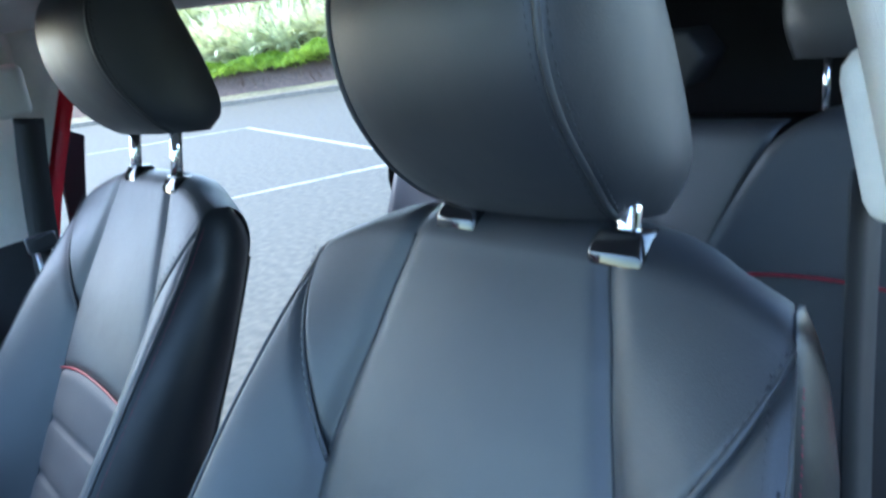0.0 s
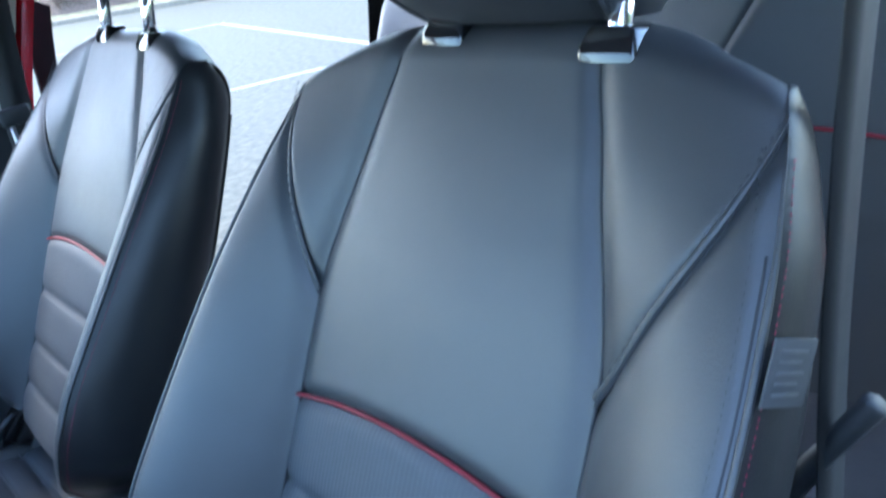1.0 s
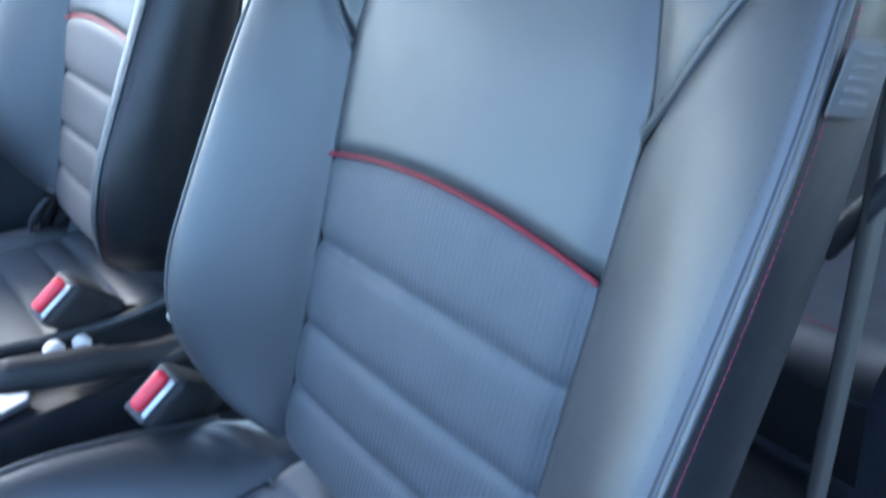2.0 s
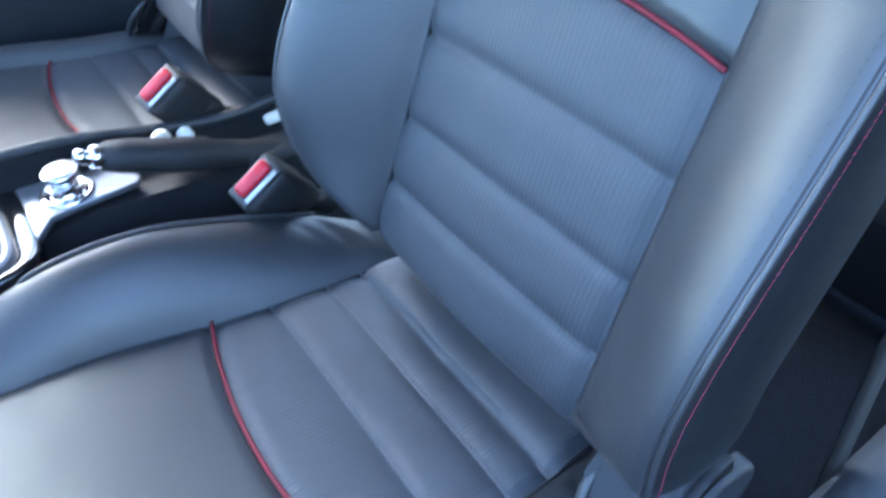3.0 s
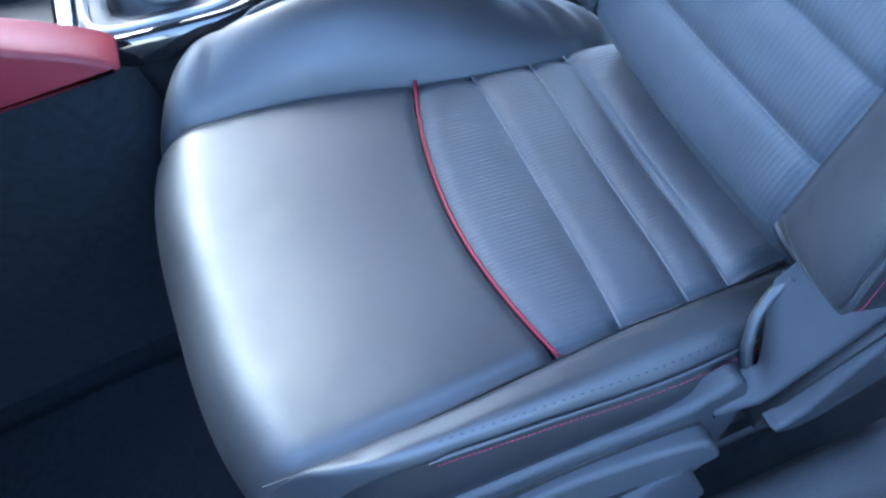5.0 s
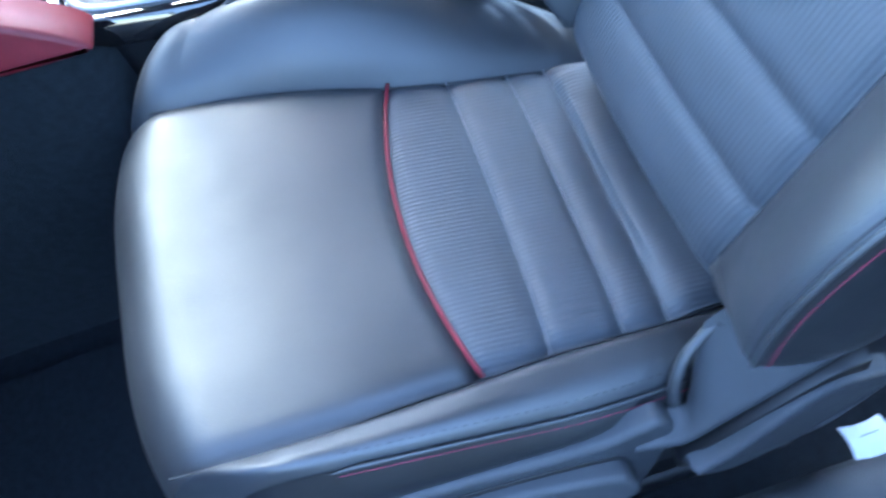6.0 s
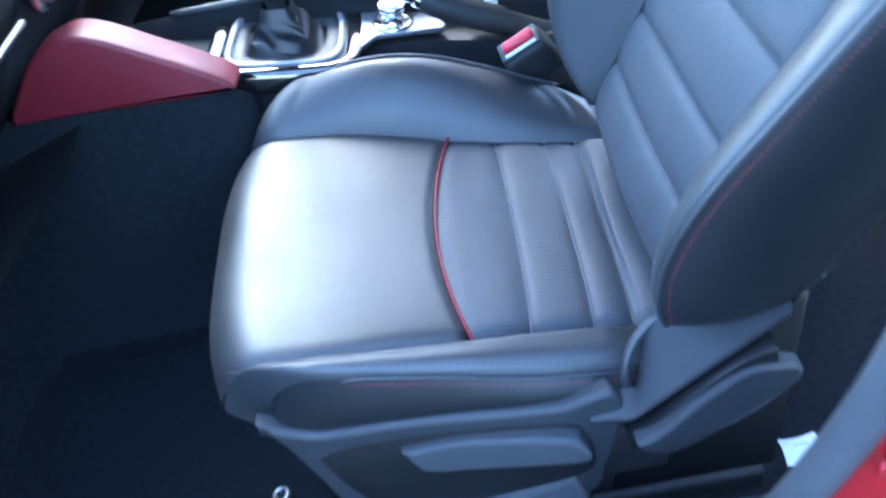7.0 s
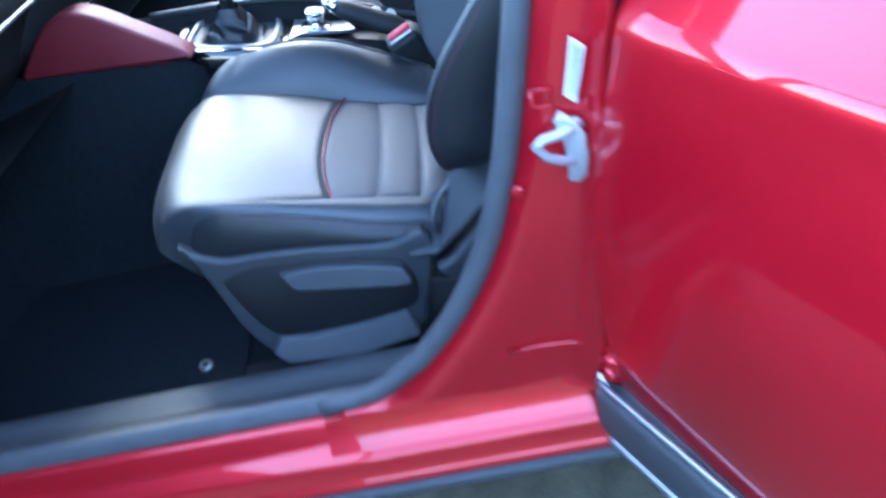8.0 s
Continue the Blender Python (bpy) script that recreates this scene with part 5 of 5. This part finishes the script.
# ---- buckles ----
def buckle(at, turn, label):
    root = thing("belt_buckle", label, "seat belt buckle", "belt buckles", at)
    z = Vector((0.38, -0.40, 0.83)).normalized()
    y = Vector((-0.12, 1.0, 0.0))
    y = (y - z * y.dot(z)).normalized()
    x = y.cross(z)
    m = Matrix(((x.x, y.x, z.x, 0), (x.y, y.y, z.y, 0), (x.z, y.z, z.z, 0), (0, 0, 0, 1)))
    part("housing", block((0.040, 0.064, 0.075), m @ Matrix.Translation((0, 0, -0.0375)), 0.011, 4), PLASTIC_DARK, root, "black plastic buckle housing")
    part("lower_housing", block((0.034, 0.052, 0.05), m @ Matrix.Translation((0, 0.004, -0.090)), 0.014, 4), PLASTIC_DARK, root)
    part("rim", block((0.030, 0.058, 0.006), m @ Matrix.Translation((0, 0, 0.0015)), 0.0025, 3), PLASTIC, root)
    part("slot_plate", block((0.006, 0.046, 0.004), m @ Matrix.Translation((0.0105, 0.001, 0.0042)), 0.0015), ZINC, root, "grey tongue slot")
    part("button", block((0.017, 0.046, 0.012), m @ Matrix.Translation((-0.003, 0.001, 0.0045)), 0.0055, 4), RED_BUTTON, root, "red push button")
    part("stalk", strip([m @ Vector((0, 0.004, -0.10)), m @ Vector((0, 0.016, -0.15)), m @ Vector((0, 0.03, -0.20))], m.to_3x3() @ Vector((0, 1, 0)), 0.016, 0.004), PLASTIC_DARK, root, "black buckle stalk")



buckle((0.122, -0.050, 0.707), (-14, 12, 14), "black belt buckle with red button beside the seat")
buckle((-0.090, -0.070, 0.738), (-14, -12, 10), "black belt buckle with red button beyond the console")


# ---- centre console ----
def console():
    root = thing("centre_console", "black centre console with gear selector, knob and handbrake", "console", at=(-0.02, -0.25, 0.34))
    inv = Matrix.Translation((0.02, 0.25, -0.34))
    I = lambda x, y, z: inv @ Vector((x, y, z))
    deck = smoothed([(-0.75, 0.80), (-0.60, 0.772), (-0.48, 0.745), (-0.36, 0.722), (-0.25, 0.703), (-0.15, 0.684), (-0.05, 0.655), (0.05, 0.640), (0.35, 0.64)])
    far = smoothed([(-0.95, 0.80), (-0.55, 0.778), (-0.42, 0.770), (-0.33, 0.762), (-0.26, 0.751), (-0.20, 0.736), (-0.145, 0.714), (-0.09, 0.690), (-0.03, 0.668), (0.05, 0.655), (0.35, 0.65)])
    ys = [-0.95 + 0.025 * k for k in range(53)]
    low = smoothed([(-0.95, 0.0), (-0.36, 0.0), (-0.30, 0.4), (-0.24, 1.0), (0.35, 1.0)])

    def near(y):
        """Section from the deck's near edge down to the floor: a hollow flank beside the seat."""
        z, q = deck(y), low(y)
        return [(0.052 - 0.042 * q, z - 0.006), (0.060 - 0.042 * q, z - 0.012), (0.068 - 0.040 * q, z - 0.030), (0.080 - 0.030 * q, z - 0.070 - 0.01 * q), (0.095, z - 0.10 - 0.01 * q), (0.100, 0.50), (0.100, 0.335)]

    # Console flanks take the footwell's shade from their near-black colour.
    part("console_side", finish(grid([[I(x, y, z) for x, z in near(y)] for y in ys])), MATTE_SHADE, root, "matte black console side panel with shade in its colour")
    part("console_side", finish(grid([[I(x, y, z) for x, z in ((-0.062, deck(y) - 0.012), (-0.070, deck(y)), (-0.080, far(y) - 0.008), (-0.086, far(y)), (-0.094, far(y) - 0.004), (-0.098, far(y) - 0.03), (-0.10, 0.335))] for y in ys])), MATTE_SHADE, root, "matte black console side panel with shade in its colour")
    part("console_rim", tube([I(-0.088, y, far(y)) for y in ys if y > -0.55], 0.007, sides=8), PLASTIC, root)
    part("console_deck", finish(grid([[I(-0.066 + (0.120 - 0.044 * low(y)) * c, y, deck(y) - 0.012 + 0.004 * c * c) for c in [k / 8 for k in range(9)]] for y in ys])), PLASTIC_DARK, root, "dark console top")
    part("kick_panel", finish(grid([[I(0.143, y, z) for z in (0.335, 0.5, 0.65, 0.775 + 0.05 * (-0.45 - y))] for y in [-1.1 + 0.05 * k for k in range(14)]] + [[I(0.100, -0.42, z) for z in (0.335, 0.5, 0.65, 0.72)]])), CARPET, root, "black carpeted side panel beside the footwell")
    # gear selector: silver and gloss black surround, leather boot
    gm = inv @ pose(-0.014, -0.375, 0.732, -11, 0, 0)

    def ring(rx, ry, n=48, pw=0.42):
        return [(rx * math.copysign(abs(math.cos(2 * math.pi * k / n)) ** pw, math.cos(2 * math.pi * k / n)), ry * math.copysign(abs(math.sin(2 * math.pi * k / n)) ** pw, math.sin(2 * math.pi * k / n))) for k in range(n)]

    def plate(rx, ry, z0, z1, hole=None):
        lo, hi = ring(rx, ry), ring(rx - 0.004, ry - 0.004)
        rows = [[gm @ Vector((x, y, z0)) for x, y in lo], [gm @ Vector((x, y, z1 - 0.002)) for x, y in lo], [gm @ Vector((x, y, z1)) for x, y in hi]]
        if hole:
            inn = ring(*hole)
            rows += [[gm @ Vector((x, y, z1)) for x, y in inn], [gm @ Vector((x * 0.97, y * 0.97, z0 - 0.004)) for x, y in inn]]
        return finish(grid(rows, closed=True))

    part("gear_surround", plate(0.100, 0.112, -0.03, 0.004, (0.084, 0.086)), GLOSS, root, "gloss black gear surround")
    part("gear_bezel", plate(0.084, 0.086, -0.006, 0.006, (0.077, 0.078)), BEZEL, root, "satin silver gear bezel")
    part("gear_gate", plate(0.077, 0.078, -0.012, -0.001, (0.058, 0.058)), PLASTIC, root, "grey gear gate frame")
    boot = []
    for j in range(22):
        q = j / 21
        size = 0.060 - 0.040 * q ** 0.7
        fold = 0.006 * math.sin(math.pi * min(1.0, q * 1.3)) 
        boot.append([gm @ Vector((x * size / 0.06 * (1 + fold / size * math.sin(5 * 2 * math.pi * k / 40 + 5 * q)), y * size / 0.06 * (1 + fold / size * math.sin(4 * 2 * math.pi * k / 40 + 2 - 6 * q)) - 0.006 * q, -0.008 + 0.062 * q + 0.004 * math.sin(19 * q + 3 * math.sin(2 * math.pi * k / 20)) * (1 - q))) for k, (x, y) in enumerate(ring(0.06, 0.06, 40, 0.6))])
    part("gear_boot", finish(grid(boot, closed=True)), LEATHER_SHADED, root, "creased black leather gear boot")
    part("gear_lever", tube([gm @ Vector((0, -0.004, 0.04)), gm @ Vector((0, -0.010, 0.075)), gm @ Vector((0, -0.014, 0.105)), gm @ Vector((0, -0.018, 0.165))], [0.013, 0.014, 0.023, 0.025], sides=16), LEATHER, root, "black leather gear lever")
    part("lever_collar", tube([gm @ Vector((0, -0.009, 0.066)), gm @ Vector((0, -0.010, 0.080))], 0.017, sides=16), CHROME, root)
    # silver trim tongue that holds the round control knob
    pal = inv @ pose(-0.032, -0.222, 0.697, -11, 0, 0)
    tongue = [(-0.030, 0.060), (-0.034, 0.0), (-0.048, -0.040), (-0.080, -0.062), (-0.060, -0.060), (0.0, -0.046), (0.060, -0.058), (0.090, -0.082), (0.100, -0.088), (0.092, -0.066), (0.060, -0.042), (0.036, -0.026), (0.030, 0.010), (0.024, 0.072), (0.014, 0.078)]
    part("knob_panel", prism(tongue, lambda a, b, c: pal @ Vector((a, b, c)), 0.008, 0.002), SATIN, root, "satin silver control panel")
    part("knob_ring", lathe([(0.030, 0.006), (0.031, 0.010), (0.027, 0.013), (0.025, 0.012)], pal), CHROME, root)
    part("control_knob", lathe([(0.0215, 0.008), (0.0195, 0.012), (0.0165, 0.016), (0.0170, 0.028), (0.0205, 0.031), (0.0210, 0.036), (0.0198, 0.039), (0.0180, 0.0395)], pal, 40), CHROME, root, "silver rotary control knob")
    part("knob_face", lathe([(0.0180, 0.0385), (0.0175, 0.0405), (0.010, 0.0408)], pal, 40), TRIM_PALE, root, "pale flat knob top")
    # handbrake
    part("handbrake", tube([I(-0.012, 0.06, 0.600), I(-0.012, 0.02, 0.628), I(-0.012, -0.03, 0.656), I(-0.012, -0.060, 0.674), I(-0.012, -0.064, 0.677), I(-0.012, -0.10, 0.697), I(-0.012, -0.150, 0.727), I(-0.012, -0.168, 0.738)], [0.017, 0.017, 0.0175, 0.018, 0.0205, 0.021, 0.0195, 0.016], sides=18), PLASTIC_DARK, root, "black leather handbrake lever")
    part("handbrake_cap", tube([I(-0.012, -0.166, 0.737), I(-0.012, -0.180, 0.745)], [0.0150, 0.0125], sides=18), CHROME, root, "chrome handbrake end")
    part("handbrake_button", tube([I(-0.012, -0.179, 0.744), I(-0.012, -0.193, 0.753)], [0.009, 0.008], sides=14), CHROME, root)
    part("handbrake_slot", block((0.05, 0.16, 0.02), inv @ pose(-0.012, 0.05, 0.628, -12, 0, 0), 0.008), PLASTIC_DARK, root)
    # small pale rounded pieces beside the handbrake
    for x, y, r in ((-0.052, -0.100, 0.009), (-0.052, -0.072, 0.008)):
        part("pale_console_piece", lathe([(r, 0.0), (r + 0.003, 0.006), (r + 0.001, 0.014), (r - 0.004, 0.018), (0.002, 0.019)], inv @ pose(x, y, far(y) - 0.002)), TRIM_PALE, root, "pale rounded piece on the console")
    part("pale_console_piece", block((0.016, 0.040, 0.012), inv @ pose(-0.050, 0.045, 0.652, -8, 0, 0), 0.005, 3), TRIM_PALE, root)
    part("gap_pocket", block((0.03, 0.20, 0.012), inv @ pose(0.075, -0.15, 0.575), 0.004), PLASTIC, root)
    return root


console()


# ---- dashboard ----
def dash():
    root = thing("dashboard", "black dashboard with burgundy knee pad and silver vent", "dashboard", at=(0, -0.8, 0.6))
    inv = Matrix.Translation((0, 0.8, -0.6))
    I = lambda x, y, z: inv @ Vector((x, y, z))
    pad = [(-0.728, 0.788), (-0.700, 0.820), (-0.645, 0.869), (-0.600, 0.883), (-0.560, 0.876), (-0.495, 0.830), (-0.445, 0.793), (-0.424, 0.772), (-0.428, 0.762), (-0.51, 0.768), (-0.60, 0.778), (-0.70, 0.786)]
    pad = [(p.x, p.y) for p in smooth_path([(a, b, 0) for a, b in pad + pad[:1]], 44)[:-1]]
    part("knee_pad", prism(pad, lambda y, z, d: I(0.098 + d, y, z - 0.006), 0.052, 0.007, 4), RED_PAD, root, "burgundy leather knee pad")
    body = [(-0.90, 0.765), (-0.80, 0.775), (-0.735, 0.79), (-0.70, 0.84), (-0.66, 0.89), (-0.625, 0.92), (-0.60, 0.96), (-0.66, 1.01), (-0.80, 1.03), (-1.25, 0.98)]
    # Dash body also coloured near-black to stand in for shade.
    part("dash_body", finish(grid([[I(x, y + 0.03 * abs(x), z) for y, z in body] for x in [0.15 + 0.06 * k for k in range(11)]])), MATTE_SHADE, root, "black dashboard")
    part("dash_strip", strip([I(x, -0.585 + 0.03 * x, 0.935) for x in [0.22 + 0.06 * k for k in range(9)]], (0, 0.2, 1), 0.0028, 0.002), SATIN, root, "thin silver dash strip")
    part("far_dash", finish(grid([[I(x, y, z) for y, z in body] for x in (-0.70, -0.4, -0.05, 0.20)])), PLASTIC, root)
    vent = inv @ pose(0.09, -0.600, 0.935, 70, 0, 0)
    part("vent_ring", lathe([(0.040, 0.0), (0.044, 0.006), (0.042, 0.014), (0.034, 0.016), (0.031, 0.006), (0.030, -0.01)], vent), CHROME, root, "chrome ring of a round air vent")
    part("vent_core", lathe([(0.028, 0.0), (0.026, 0.006), (0.008, 0.012), (0.002, 0.013)], vent), PLASTIC_DARK, root)
    part("under_dash", finish(grid([[I(x, y, z) for y, z in ((-0.64, 0.76), (-0.80, 0.72), (-1.1, 0.70))] for x in (-0.7, 0.0, 0.7)])), MATTE_SHADE, root)
    return root


dash()

# carpet retainer on the floor mat
r = thing("mat_fastener", "round grey plastic floor mat fastener", "fastener", at=(0.498, -0.488, 0.347))
part("washer", lathe([(0.013, 0.0), (0.013, 0.003), (0.011, 0.005), (0.007, 0.005), (0.006, 0.003)]), STEEL, r)
part("pin", lathe([(0.005, 0.0), (0.005, 0.006), (0.003, 0.008)]), PLASTIC_DARK, r)

# paper label on the seat frame beside the door
r = thing("paper_label", "white folded paper label at the side of the seat", "label", at=(0.654, 0.114, 0.525))
rows = [[(-0.014 + 0.028 * s + 0.003 * math.sin(3 * t), -0.017 + 0.034 * t, 0.006 * math.sin(3.2 * s) + 0.004 * t) for t in (0, 0.33, 0.66, 1)] for s in [k / 8 for k in range(9)]]
part("paper", grid(rows), LABEL, r)
part("ink_bar", grid([[(x, y, 0.0076 + 0.004 * (y + 0.017) / 0.034) for y in (-0.007, 0.007)] for x in (-0.0007, 0.0007)]), INK, r)

# woven tag sewn to the side of the backrest
tag = thing("woven_tag", "grey woven tag with pale print sewn to the seat side", "tag", at=(0, 0, 0))
TQ = lambda a, v, d: Vector((0.393 + 0.239 + 0.008 * a / 0.03 + d, 0, 0.65)) + BD * v + BN * (0.036 - a)
part("cloth", prism([(0.0, 0.445), (0.030, 0.447), (0.030, 0.480), (0.0, 0.478)], lambda a, b, c: TQ(a, b, c + 0.006), 0.0012, 0.0004), TAG_GREY, tag)
for k in range(5):
    part("print_bar", prism([(0.005, 0.451 + 0.0052 * k), (0.024 - 0.003 * (k % 2), 0.452 + 0.0052 * k), (0.024 - 0.003 * (k % 2), 0.4535 + 0.0052 * k), (0.005, 0.4525 + 0.0052 * k)], lambda a, b, c: TQ(a, b, c + 0.0072), 0.0003), TAG_INK, tag)
